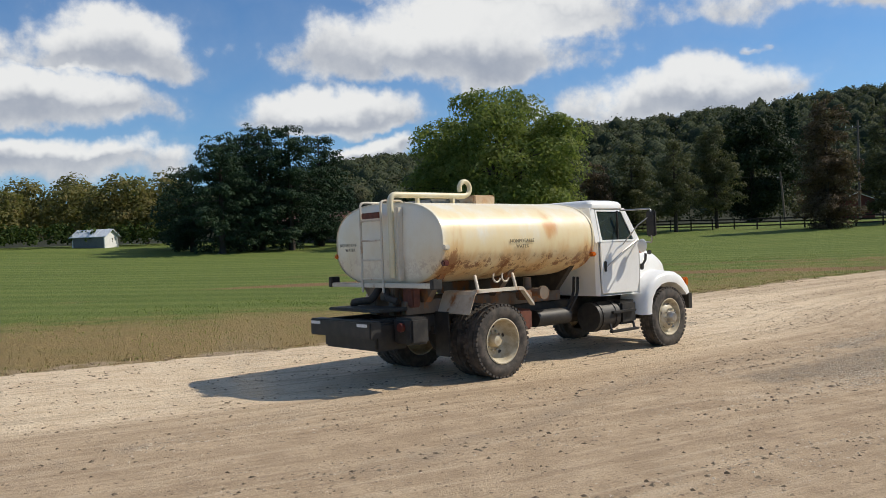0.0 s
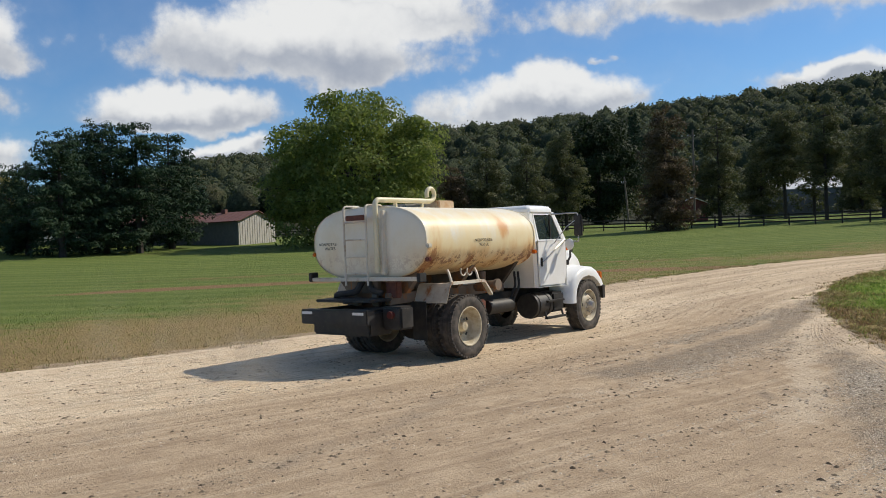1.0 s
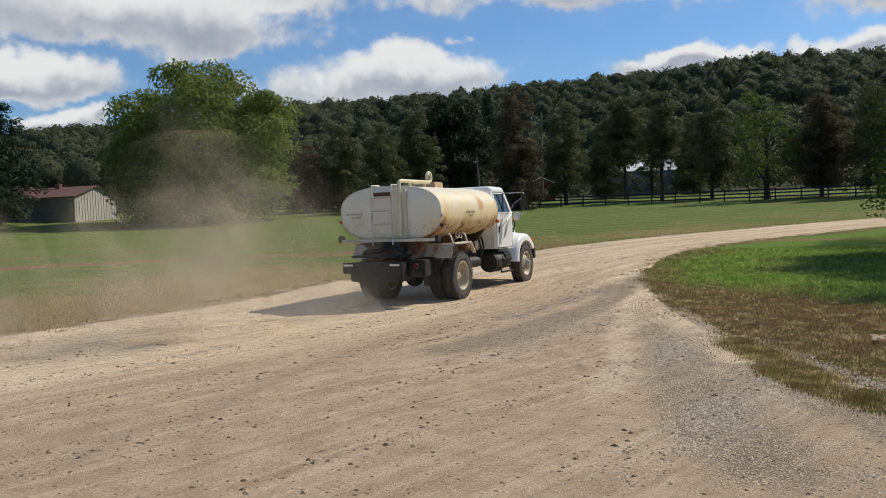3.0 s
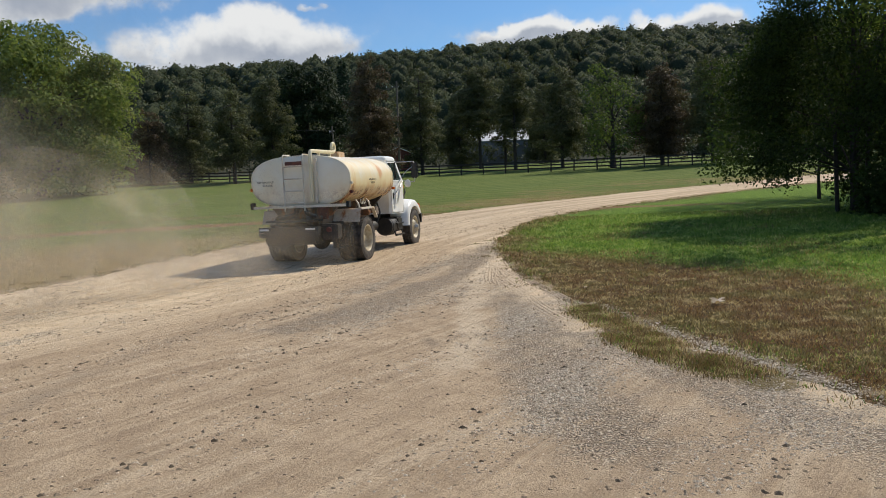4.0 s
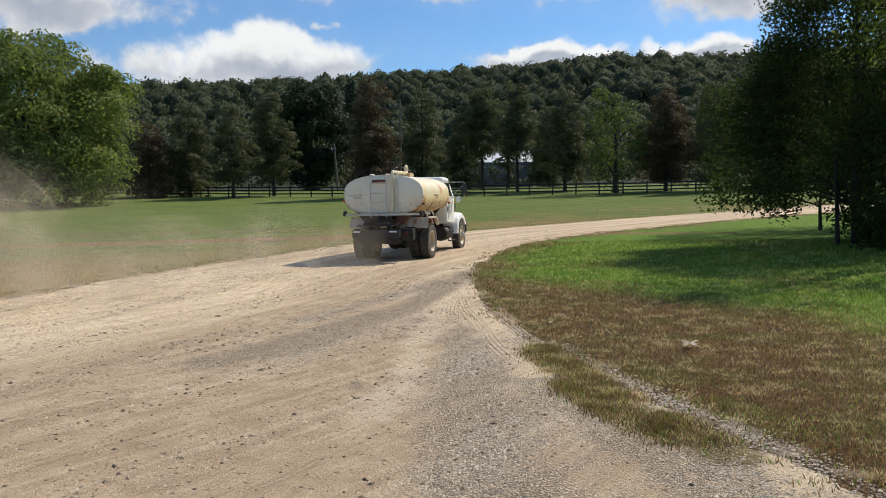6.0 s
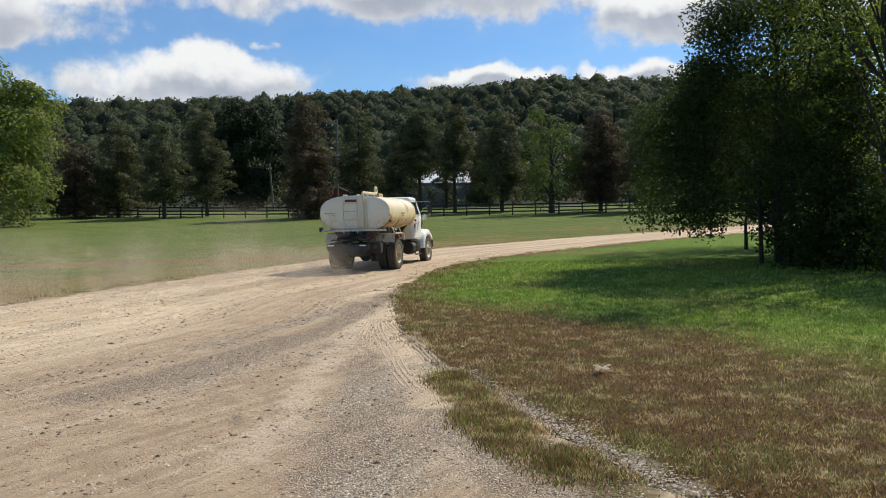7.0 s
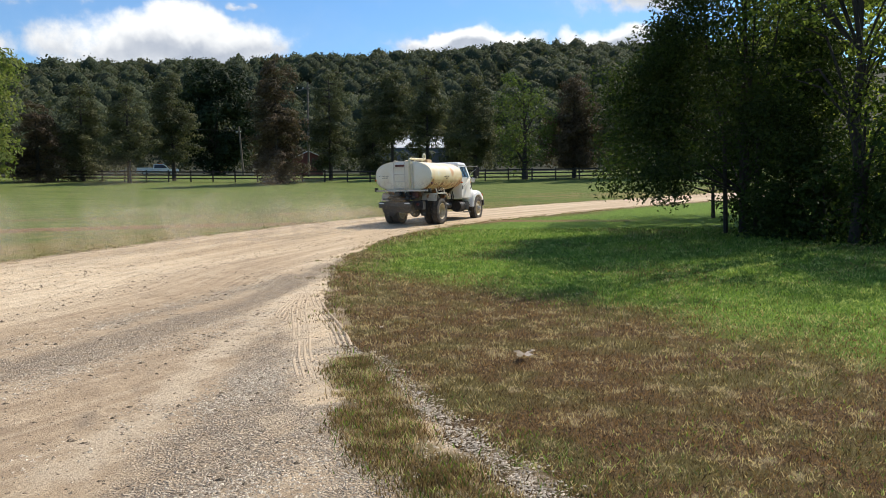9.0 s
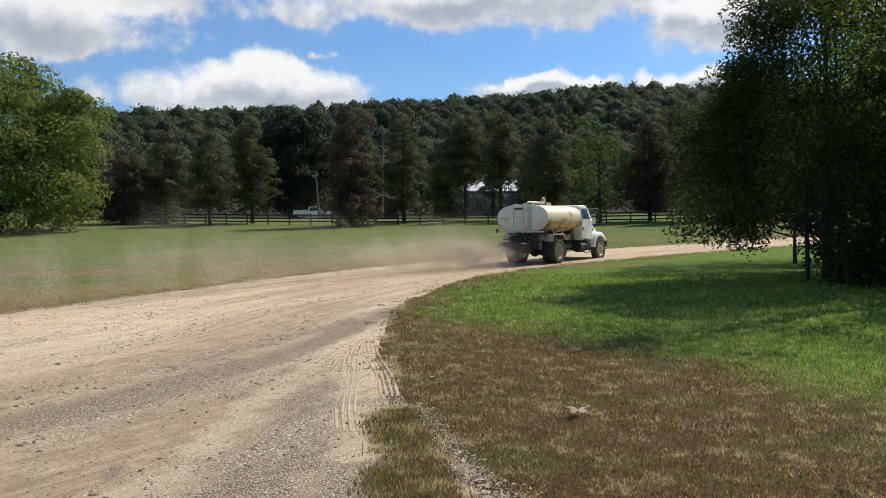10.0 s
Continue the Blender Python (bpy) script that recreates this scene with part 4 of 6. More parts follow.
def build_tank():
    bm = bmesh.new()
    rings = []
    for x, s in ((TX0 - 0.055, 0.30), (TX0 - 0.045, 0.66), (TX0 - 0.02, 0.9), (TX0, 0.975), (TX0 + 0.015, 1.0), (TX0 + 0.05, 1.0), (-0.1, 1.0), (0.9, 1.0), (TX1 - 0.05, 1.0),
                 (TX1 - 0.015, 0.995), (TX1, 0.97), (TX1 + 0.05, 0.85), (TX1 + 0.09, 0.6), (TX1 + 0.1, 0.25)):
        rings.append(oval(x, THW * s, THH * s, TZ))
    loft(bm, rings)
    tank = part("tank", bm, TANK, truck, "rust-streaked white oval water tank", True, 40)
    for x in (TX0 + 0.02, TX1 - 0.02):
        bm = bmesh.new()
        loft(bm, [oval(x - 0.02, THW + 0.004, THH + 0.004, TZ), oval(x - 0.012, THW + 0.011, THH + 0.011, TZ), oval(x + 0.012, THW + 0.011, THH + 0.011, TZ), oval(x + 0.02, THW + 0.004, THH + 0.004, TZ)], False)
        part("weld_band", bm, TANK, tank, smooth=True)
    # filler hatch and rusty box on the crown
    bm = bmesh.new()
    box(bm, -0.45, 0.12, -0.28, 0.28, 2.40, 2.485, 0.02)
    part("hatch", bm, plain("grey hatch paint", (0.36, 0.35, 0.33), (0.24, 0.22, 0.2), 8), tank)
    bm = bmesh.new()
    box(bm, 0.26, 0.68, -0.42, 0.15, 2.38, 2.545, 0.02)
    part("fill_box", bm, paint_material("orange rusted paint", (0.62, 0.50, 0.34), (0.50, 0.26, 0.11), 0.5, False, 0.6), tank, "rust-eaten box on top of the tank")
    # overhead fill pipe: up the back, forward along the crown, curled end
    bm = bmesh.new()
    pipe(bm, rounded([(-1.22, -0.34, 1.42), (-1.22, -0.34, 2.53), (0.12, -0.34, 2.53)], 0.1), 0.042, 12)
    part("fill_pipe", bm, YELLOWED, tank, "cream fill pipe", True, 60)
    bm = bmesh.new()
    pipe(bm, [(0.14 + 0.10 * math.sin(a), -0.34, 2.64 - 0.10 * math.cos(a)) for a in np.linspace(-0.2, 5.2, 22)], 0.036, 10)
    part("pipe_curl", bm, YELLOWED, tank, "curled cream pipe end", True, 60)
    for x in (-0.75, -0.1):
        bm = bmesh.new()
        box(bm, x - 0.02, x + 0.02, -0.37, -0.31, 2.38, 2.50, 0.005)
        part("pipe_bracket", bm, YELLOWED, tank)
    bm = bmesh.new()
    box(bm, -1.19, -1.11, -0.46, -0.40, 1.38, 2.36, 0.008)
    part("back_rib", bm, RUSTY, tank)
    # ladder with hooped top
    for y in (0.31, -0.16):
        bm = bmesh.new()
        pipe(bm, rounded([(-1.25, y, 1.22), (-1.25, y, 2.46), (-0.86, y, 2.46), (-0.86, y, 2.38)], 0.07), 0.017, 8)
        part("ladder_rail", bm, RUSTY, truck, smooth=True)
    for z in (1.40, 1.66, 1.93, 2.2):
        bm = bmesh.new()
        rod(bm, (-1.25, 0.31, z), (-1.25, -0.16, z), 0.013, 8)
        part("rung", bm, RUSTY, truck, smooth=True)
    bm = bmesh.new()
    box(bm, -1.28, -1.23, -0.15, 0.25, 2.23, 2.31, 0.01)
    part("beacon_bar", bm, DARKRUST, truck, "dull red warning lamp bar")
    # marker lamps
    for x, y, z, mat in ((-1.04, -1.20, 1.60, REDLENS), (-1.04, 1.20, 1.72, AMBER), (1.93, -1.20, 1.62, AMBER), (1.93, 1.20, 1.62, AMBER), (-1.02, -1.20, 1.80, RUSTY)):
        bm = bmesh.new()
        box(bm, x - 0.05, x + 0.05, y - 0.035, y + 0.035, z - 0.035, z + 0.035, 0.015)
        part("marker_lamp", bm, mat, tank)
    return tank


tank = build_tank()


def stencil(text, m, size, parent):
    """Painted letters, laid on a surface."""
    cu = bpy.data.curves.new("stencil", "FONT")
    cu.body, cu.size, cu.align_x, cu.align_y, cu.extrude = text, size, "CENTER", "CENTER", 0.001
    cu.space_character = 1.15
    tmp = new("stencil", cu)
    dg = bpy.context.evaluated_depsgraph_get()
    me = bpy.data.meshes.new_from_object(tmp.evaluated_get(dg))
    bpy.data.objects.remove(tmp)
    me.materials.clear()
    me.materials.append(INK)
    ob = new("stencil", me)
    ob.parent = parent
    ob.matrix_basis = m
    return tagged(ob, "faded black stencilled lettering")


stencil("NONPOTABLE", pose(0.40, -1.200, 1.855, 90, 0, 0), 0.068, tank)
stencil("WATER", pose(0.40, -1.200, 1.78, 90, 0, 0), 0.068, tank)
stencil("NONPOTABLE", pose(-1.118, 0.79, 1.875, 90, 0, -90), 0.066, tank)
stencil("WATER", pose(-1.118, 0.77, 1.805, 90, 0, -90), 0.066, tank)


def build_frame():
    for y in (-0.43, 0.43):
        bm = bmesh.new()
        box(bm, -1.75, 4.62, y - 0.04, y + 0.04, 0.66, 0.90, 0.01)
        part("chassis_rail", bm, GRIME, truck)
    for x in (-1.0, 0.9, 2.2, 3.3):
        bm = bmesh.new()
        box(bm, x - 0.05, x + 0.05, -0.42, 0.42, 0.70, 0.86, 0.01)
        part("cross_member", bm, GRIME, truck)
    # tank sub-frame and saddles
    for y in (-0.46, 0.46):
        bm = bmesh.new()
        box(bm, -1.15, 1.95, y - 0.06, y + 0.06, 0.92, 1.10, 0.012)
        part("sub_frame_rail", bm, RUSTED, truck)
    for x in (-0.85, 0.45, 1.75):
        bm = bmesh.new()
        sheetpts = [(-0.95, 1.46), (-0.7, 1.36), (-0.3, 1.32), (0.3, 1.32), (0.7, 1.36), (0.95, 1.46), (0.62, 1.08), (-0.62, 1.08)]
        loft(bm, [[(x - 0.05, y, z) for y, z in sheetpts], [(x + 0.05, y, z) for y, z in sheetpts]])
        part("tank_saddle", bm, GRIME if x > 1 else RUSTED, truck)
    # rear step bar with black corner brackets
    bm = bmesh.new()
    box(bm, -1.24, -1.14, -1.16, 1.10, 1.285, 1.345, 0.01)
    part("rear_bar", bm, RUSTY, truck, "chipped white bar across the back")
    for y, z0, z1 in ((1.12, 1.28, 1.43), (-1.17, 1.27, 1.40)):
        bm = bmesh.new()
        box(bm, -1.26, -1.10, y - 0.035, y + 0.035, z0, z1, 0.01)
        part("bar_bracket", bm, BLACK, truck)
    # rusty gussets and valve gear below the tank
    bm = bmesh.new()
    box(bm, -1.12, -0.98, -0.62, -0.40, 1.02, 1.28, 0.02)
    part("valve_body", bm, DARKRUST, truck, "rust-red valve")
    bm = bmesh.new()
    pipe(bm, rounded([(-1.15, 0.05, 1.28), (-1.3, 0.05, 1.12), (-1.3, 0.5, 1.08), (-1.25, 0.5, 0.98)], 0.07), 0.05, 10)
    part("spray_pipe", bm, GRIME, truck, smooth=True)
    bm = bmesh.new()
    pipe(bm, rounded([(-1.12, -0.1, 1.28), (-1.25, -0.22, 1.15), (-1.2, -0.4, 1.1)], 0.06), 0.045, 10)
    part("spray_pipe", bm, GRIME, truck, smooth=True)
    for y in (-0.2, 0.22):
        bm = bmesh.new()
        box(bm, -1.16, -1.06, y - 0.07, y + 0.07, 0.9, 1.3, 0.015)
        part("rear_post", bm, RUSTED, truck)
    bm = bmesh.new()
    box(bm, -1.62, -1.15, -0.55, 0.62, 0.985, 1.03, 0.01)
    part("rear_deck", bm, BLACK, truck)
    # black spray beam behind, and the boxes below it
    bm = bmesh.new()
    box(bm, -1.90, -1.72, -0.72, 0.66, 0.68, 0.90, 0.015)
    part("rear_beam", bm, BLACK, truck, "black rear beam with reflectors")
    for y in (0.52, -0.55):
        bm = bmesh.new()
        box(bm, -1.908, -1.90, y - 0.11, y + 0.11, 0.83, 0.87, 0.002)
        part("reflector", bm, REFLECT, truck)
    bm = bmesh.new()
    box(bm, -1.72, -1.2, -0.6, 0.6, 0.50, 0.86, 0.03)
    part("pump_box", bm, BLACK, truck)
    bm = bmesh.new()
    box(bm, -1.45, -1.15, -0.98, -0.60, 0.58, 0.92, 0.03)
    part("tool_box", bm, BLACK, truck)
    bm = bmesh.new()
    rings = lathe(bm, [(0.0, -0.03), (0.055, -0.03), (0.06, 0.0), (0.055, 0.03), (0.0, 0.03)], 16)
    ob = part("tail_lamp", bm, REDLENS, truck, smooth=True)
    ob.matrix_basis = pose(-1.47, -0.8, 0.80, 0, 0, 90)
    # rear axle, differential, springs, driveshaft
    bm = bmesh.new()
    rod(bm, (0, -0.62, 0.5), (0, 0.62, 0.5), 0.085, 14)
    part("rear_axle", bm, GRIME, truck, smooth=True)
    bm = bmesh.new()
    bmesh.ops.create_uvsphere(bm, u_segments=18, v_segments=12, radius=0.24, matrix=pose(-0.04, 0, 0.5) @ Matrix.Diagonal((1, 0.9, 1, 1)))
    part("differential", bm, GRIME, truck, smooth=True)
    bm = bmesh.new()
    rod(bm, (0.1, 0, 0.55), (2.4, 0, 0.72), 0.05, 10)
    part("drive_shaft", bm, GRIME, truck, smooth=True)
    for y in (-0.5, 0.5):
        bm = bmesh.new()
        sheet(bm, [(-0.7, 0.74), (-0.35, 0.64), (0, 0.6), (0.35, 0.64), (0.7, 0.74)], y - 0.04, y + 0.04, 0.1)
        part("leaf_spring", bm, GRIME, truck)
    bm = bmesh.new()
    rod(bm, (4.05, -0.85, 0.5), (4.05, 0.85, 0.5), 0.06, 10)
    part("front_axle", bm, GRIME, truck, smooth=True)
    # fenders over the rear duals
    for s in (-1, 1):
        bm = bmesh.new()
        y0, y1 = sorted((s * 0.56, s * 1.2))
        sheet(bm, [(-0.64, 0.93), (-0.54, 1.16), (-0.50, 1.205), (-0.42, 1.21)], y0, y1, 0.02)
        part("fender_plate", bm, RUSTY, truck, "dirty white rear mudguard plate")
        bm = bmesh.new()
        y0, y1 = sorted((s * 1.12, s * 1.2))
        sheet(bm, [(-0.50, 1.225), (0.36, 1.225), (0.40, 1.21), (0.60, 0.99)], y0, y1, 0.045)
        part("fender_strip", bm, RUSTY, truck, "rust-edged fender strip")
        for x in (-0.42, 0.3):
            bm = bmesh.new()
            pipe(bm, rounded([(x, s * 1.14, 1.2), (x, s * 1.1, 1.34), (x + 0.06, s * 1.02, 1.40)], 0.05), 0.022, 8)
            part("fender_stay", bm, RUSTY, truck, smooth=True)
    for s in (-1, 1):
        bm = bmesh.new()
        box(bm, -0.70, -0.685, s * 0.56, s * 0.84, 0.34, 0.94, 0.004)
        part("mud_flap", bm, BLACK, truck, "black rubber mud flap")
    for x in (0.05, 0.22):
        bm = bmesh.new()
        pipe(bm, [(x + 0.07 * math.cos(a), -1.02, 1.37 + 0.07 * math.sin(a)) for a in np.linspace(2.4, 6.0, 10)], 0.013, 8)
        part("hose_hook", bm, RUSTY, truck, smooth=True)
    # hose connection ahead of the fender
    bm = bmesh.new()
    rod(bm, (0.95, -0.75, 1.10), (0.95, -1.05, 1.10), 0.07, 12)
    rod(bm, (0.95, -1.03, 1.10), (0.95, -1.08, 1.10), 0.10, 12)
    rod(bm, (0.95, -0.75, 1.10), (0.95, -0.75, 1.32), 0.06, 12)
    part("hose_coupling", bm, RUSTED, truck, "corroded hose coupling", True)
    bm = bmesh.new()
    box(bm, 0.72, 0.86, -0.95, -0.7, 1.0, 1.14, 0.03)
    part("pump_head", bm, RUSTED, truck)
    # fuel tank, step and battery box on the right, the like on the left
    for s in (-1, 1):
        bm = bmesh.new()
        rod(bm, (2.30, s * 0.78, 0.62), (2.84, s * 0.78, 0.62), 0.23, 20)
        part("fuel_tank", bm, BLACK, truck, "black cylindrical fuel tank", True)
        for x in (2.40, 2.74):
            bm = bmesh.new()
            lathe(bm, [(0.233, -0.02), (0.242, -0.02), (0.242, 0.02), (0.233, 0.02)], 20)
            ob = part("tank_strap", bm, BLACK, truck)
            ob.matrix_basis = pose(x, s * 0.78, 0.62, 0, 0, 90)
        bm = bmesh.new()
        box(bm, 2.88, 3.30, s * 0.58, s * 0.98, 0.46, 0.84, 0.04)
        part("battery_box", bm, BLACK, truck)
        bm = bmesh.new()
        box(bm, 2.55, 3.25, s * 0.98, s * 1.06, 0.36, 0.40, 0.01)
        box(bm, 2.60, 3.20, s * 0.97, s * 1.05, 0.66, 0.70, 0.01)
        rod(bm, (2.6, s * 1.0, 0.38), (2.6, s * 0.9, 0.72), 0.02, 8)
        rod(bm, (3.2, s * 1.0, 0.38), (3.2, s * 0.9, 0.72), 0.02, 8)
        part("step", bm, BLACK, truck)
    # gearbox, air tanks and hoses below the tank front
    bm = bmesh.new()
    box(bm, 2.1, 2.9, -0.28, 0.28, 0.5, 0.9, 0.08)
    part("gearbox", bm, GRIME, truck)
    bm = bmesh.new()
    rod(bm, (1.2, -0.62, 0.68), (1.95, -0.62, 0.68), 0.13, 14)
    part("air_tank", bm, BLACK, truck, smooth=True)
    bm = bmesh.new()
    box(bm, 0.75, 1.05, -0.75, -0.5, 0.55, 0.85, 0.03)
    part("valve_box", bm, DARKRUST, truck)
    for dy in (0.0, 0.08):
        bm = bmesh.new()
        pipe(bm, rounded([(2.25, -0.55 - dy, 1.25), (2.05, -0.7 - dy, 1.0), (1.9, -0.62 - dy, 0.7), (1.6, -0.6, 0.78)], 0.1), 0.022, 8)
        part("air_hose", bm, BLACK, truck, smooth=True)


build_frame()


def build_wheel(name, x, y, out, dual=False):
    """A wheel whose outer face looks along out (-1: to the truck's right)."""
    w = thing(name, x, y, 0.5)
    w.parent = truck
    bm = bmesh.new()
    hw = 0.135
    prof = [(0.30, -hw * 0.8), (0.36, -hw), (0.44, -hw * 1.02), (0.485, -hw * 0.85), (0.5, -hw * 0.6), (0.5, -0.06), (0.487, -0.055), (0.487, -0.04), (0.5, -0.035), (0.5, 0.035), (0.487, 0.04), (0.487, 0.055),
            (0.5, 0.06), (0.5, hw * 0.6), (0.485, hw * 0.85), (0.44, hw * 1.02), (0.36, hw), (0.30, hw * 0.8)]
    lathe(bm, prof, 48)
    for s in (-1, 1):
        for i in range(44):
            a = 2 * math.pi * (i + 0.5 * (s > 0)) / 44
            m = Matrix.Rotation(-a, 4, "Y") @ Matrix.Translation((0.492, s * 0.10, 0)) @ Matrix.Diagonal((0.03, 0.055, 0.045, 1))
            bmesh.ops.create_cube(bm, size=1, matrix=m)
    part("tyre", bm, RUBBER, w, smooth=True, sharp=30)
    bm = bmesh.new()
    d = out
    if dual:
        prof = [(0.315, d * 0.125), (0.30, d * 0.128), (0.285, d * 0.11), (0.278, d * 0.06), (0.265, d * 0.0), (0.235, d * -0.06), (0.19, d * -0.075), (0.12, d * -0.07), (0.0, d * -0.07)]
    else:
        prof = [(0.315, d * 0.125), (0.30, d * 0.128), (0.285, d * 0.11), (0.27, d * 0.05), (0.245, d * 0.03), (0.215, d * 0.07), (0.17, d * 0.12), (0.12, d * 0.125), (0.0, d * 0.125)]
    lathe(bm, prof, 40)
    part("rim", bm, RIM, w, "scuffed white steel rim", True, 50)
    y0 = d * (-0.07 if dual else 0.12)
    # black discs on the closed rim stand for the dark of the hand holes
    for i in range(5):
        bm = bmesh.new()
        a = 2 * math.pi * i / 5 + 0.3
        lathe(bm, [(0.0, 0.0), (0.028, 0.0), (0.030, 0.004), (0.0, 0.004)], 14)
        ob = part("hand_hole_disc", bm, BLACK, w)
        rr = 0.205
        yy = d * (-0.066 if dual else 0.088)
        ob.matrix_basis = pose(rr * math.cos(a), yy, rr * math.sin(a)) @ Matrix.Rotation(-a, 4, "Y") @ (Matrix.Rotation(radians(0 if dual else 48 * d), 4, "Z"))
    bm = bmesh.new()
    lathe(bm, [(0.095, y0), (0.09, y0 + d * 0.06), (0.07, y0 + d * 0.10), (0.0, y0 + d * 0.11)], 20)
    part("hub", bm, CHROME if not dual else RIM, w, smooth=True)
    nut = None
    for i in range(10):
        a = 2 * math.pi * i / 10
        if nut is None:
            bm = bmesh.new()
            rod(bm, (0, y0, 0), (0, y0 + d * 0.04, 0), 0.014, 6)
            nut = ob = part("lug_nut", bm, CHROME, w)
        else:
            ob = new("lug_nut", nut.data)
            ob.parent = w
        ob.matrix_basis = pose(0.135 * math.cos(a), 0, 0.135 * math.sin(a))
    return w


WHEELS = [build_wheel("rear_wheel", 0, -1.03, -1, True), build_wheel("rear_wheel", 0, 1.03, 1, True),
          build_wheel("inner_wheel", 0, -0.71, 1, True), build_wheel("inner_wheel", 0, 0.71, -1, True),
          build_wheel("front_wheel", 4.05, -0.98, -1), build_wheel("front_wheel", 4.05, 0.98, 1)]


def build_cab():
    # side outline from the sill round the roof; narrower towards the top
    def half(z):
        return 1.0 if z < 1.75 else 1.0 - 0.115 * (z - 1.75) / 0.6
    bm = bmesh.new()
    lower = [(2.30, 0.97), (3.40, 0.95), (3.42, 1.25), (3.42, 1.80), (2.30, 1.80)]
    ins = [(2.36, 0.95), (3.38, 0.94), (3.40, 1.25), (3.40, 1.80), (2.32, 1.80)]
    loft(bm, [[(x, -0.94, z) for x, z in lower], [(x, -1.0, z) for x, z in ins], [(x, -1.0, z) for x, z in ins]][:2] + [[(x, 1.0, z) for x, z in ins], [(x, 0.94, z) for x, z in lower]])
    cab = part("cab", bm, CABW, truck, "white conventional truck cab", True, 30)
    # roof cap with a crowned top
    bm = bmesh.new()
    rings = []
    for z, g in ((2.32, -0.01), (2.34, 0.015), (2.40, 0.01), (2.445, -0.03), (2.465, -0.12), (2.47, -0.3)):
        x0, x1, w = 2.29 - g, 3.16 + g, 0.89 + g
        c = 0.14
        ring = []
        for cx, cy, a0 in ((x1 - c, w - c, 0), (x0 + c * 0.5, w - c * 0.5, 90), (x0 + c * 0.5, -w + c * 0.5, 180), (x1 - c, -w + c, 270)):
            rr = c if cx > 2.7 else c * 0.5
            for k in range(5):
                a = radians(a0 + 22.5 * k)
                ring.append((cx + rr * math.cos(a), cy + rr * math.sin(a), z))
        rings.append(ring)
    loft(bm, rings)
    part("roof", bm, CABW, cab, "rounded white cab roof", True, 40)
    # pillars
    for s in (-1, 1):
        for a, b, wdt in (((2.33, 1.79), (2.33, 2.34), 0.055), ((3.40, 1.78), (3.13, 2.34), 0.045)):
            bm = bmesh.new()
            ra = [(a[0] - wdt, s * half(a[1]), a[1]), (a[0] + wdt, s * half(a[1]), a[1]), (a[0] + wdt, s * (half(a[1]) - 0.07), a[1]), (a[0] - wdt, s * (half(a[1]) - 0.07), a[1])]
            rb = [(b[0] - wdt, s * half(b[1]), b[1]), (b[0] + wdt, s * half(b[1]), b[1]), (b[0] + wdt, s * (half(b[1]) - 0.07), b[1]), (b[0] - wdt, s * (half(b[1]) - 0.07), b[1])]
            loft(bm, [ra, rb])
            part("pillar", bm, CABW, cab)
    # back wall, rear window, windscreen
    bm = bmesh.new()
    box(bm, 2.29, 2.33, -0.92, 0.92, 1.78, 1.95, 0.01)
    box(bm, 2.29, 2.33, -0.9, -0.62, 1.95, 2.34, 0.01)
    box(bm, 2.29, 2.33, 0.62, 0.9, 1.95, 2.34, 0.01)
    part("back_wall", bm, CABW, cab)
    bm = bmesh.new()
    box(bm, 2.305, 2.315, -0.63, 0.63, 1.94, 2.33, 0)
    part("rear_window", bm, GLASS, cab)
    bm = bmesh.new()
    loft(bm, [[(3.40, -0.95, 1.79), (3.40, 0.95, 1.79), (3.385, 0.95, 1.79), (3.385, -0.95, 1.79)], [(3.14, -0.86, 2.34), (3.14, 0.86, 2.34), (3.125, 0.86, 2.34), (3.125, -0.86, 2.34)]])
    part("windscreen", bm, GLASS, cab)
    # interior: seat and wheel seen through the glass
    bm = bmesh.new()
    box(bm, 2.36, 2.52, -0.75, 0.75, 1.45, 2.0, 0.05)
    box(bm, 2.36, 2.8, -0.75, 0.75, 1.3, 1.48, 0.05)
    part("seat", bm, plain("grey seat vinyl", (0.07, 0.07, 0.075), (0.11, 0.105, 0.1), 8, 0.7), cab)
    for s in (-1, 1):
        y = s * 1.0
        # door skin with a frame round the window
        bm = bmesh.new()
        prof = [(2.42, 0.985), (3.30, 0.975), (3.37, 1.2), (3.37, 1.79), (2.38, 1.79), (2.38, 1.05)]
        loft(bm, [[(x, y - s * 0.005, z) for x, z in prof], [(x + (0.006 if x < 2.8 else -0.006), y + s * 0.010, z + (0.006 if z < 1.2 else -0.002)) for x, z in prof]])
        door = part("door", bm, CABW, cab, "white cab door", True, 30)
        t = 0.028
        outer = [(2.385, 1.80), (3.33, 1.80), (3.085, 2.31), (2.40, 2.31)]
        inner = [(2.385 + 2 * t, 1.80 + t), (3.33 - 2.2 * t, 1.80 + t), (3.085 - 0.6 * t, 2.31 - t), (2.40 + t, 2.31 - t)]
        bm = bmesh.new()
        vo = [bm.verts.new((x, s * (half(z) + 0.006), z)) for x, z in outer]
        vi = [bm.verts.new((x, s * (half(z) + 0.006), z)) for x, z in inner]
        vo2 = [bm.verts.new((x, s * (half(z) - 0.03), z)) for x, z in outer]
        vi2 = [bm.verts.new((x, s * (half(z) - 0.03), z)) for x, z in inner]
        for k in range(4):
            j = (k + 1) % 4
            bm.faces.new((vo[k], vo[j], vi[j], vi[k]))
            bm.faces.new((vi[k], vi[j], vi2[j], vi2[k]))
            bm.faces.new((vo2[k], vo2[j], vo[j], vo[k]))
            bm.faces.new((vi2[k], vi2[j], vo2[j], vo2[k]))
        part("window_frame", bm, CABW, door)
        bm = bmesh.new()
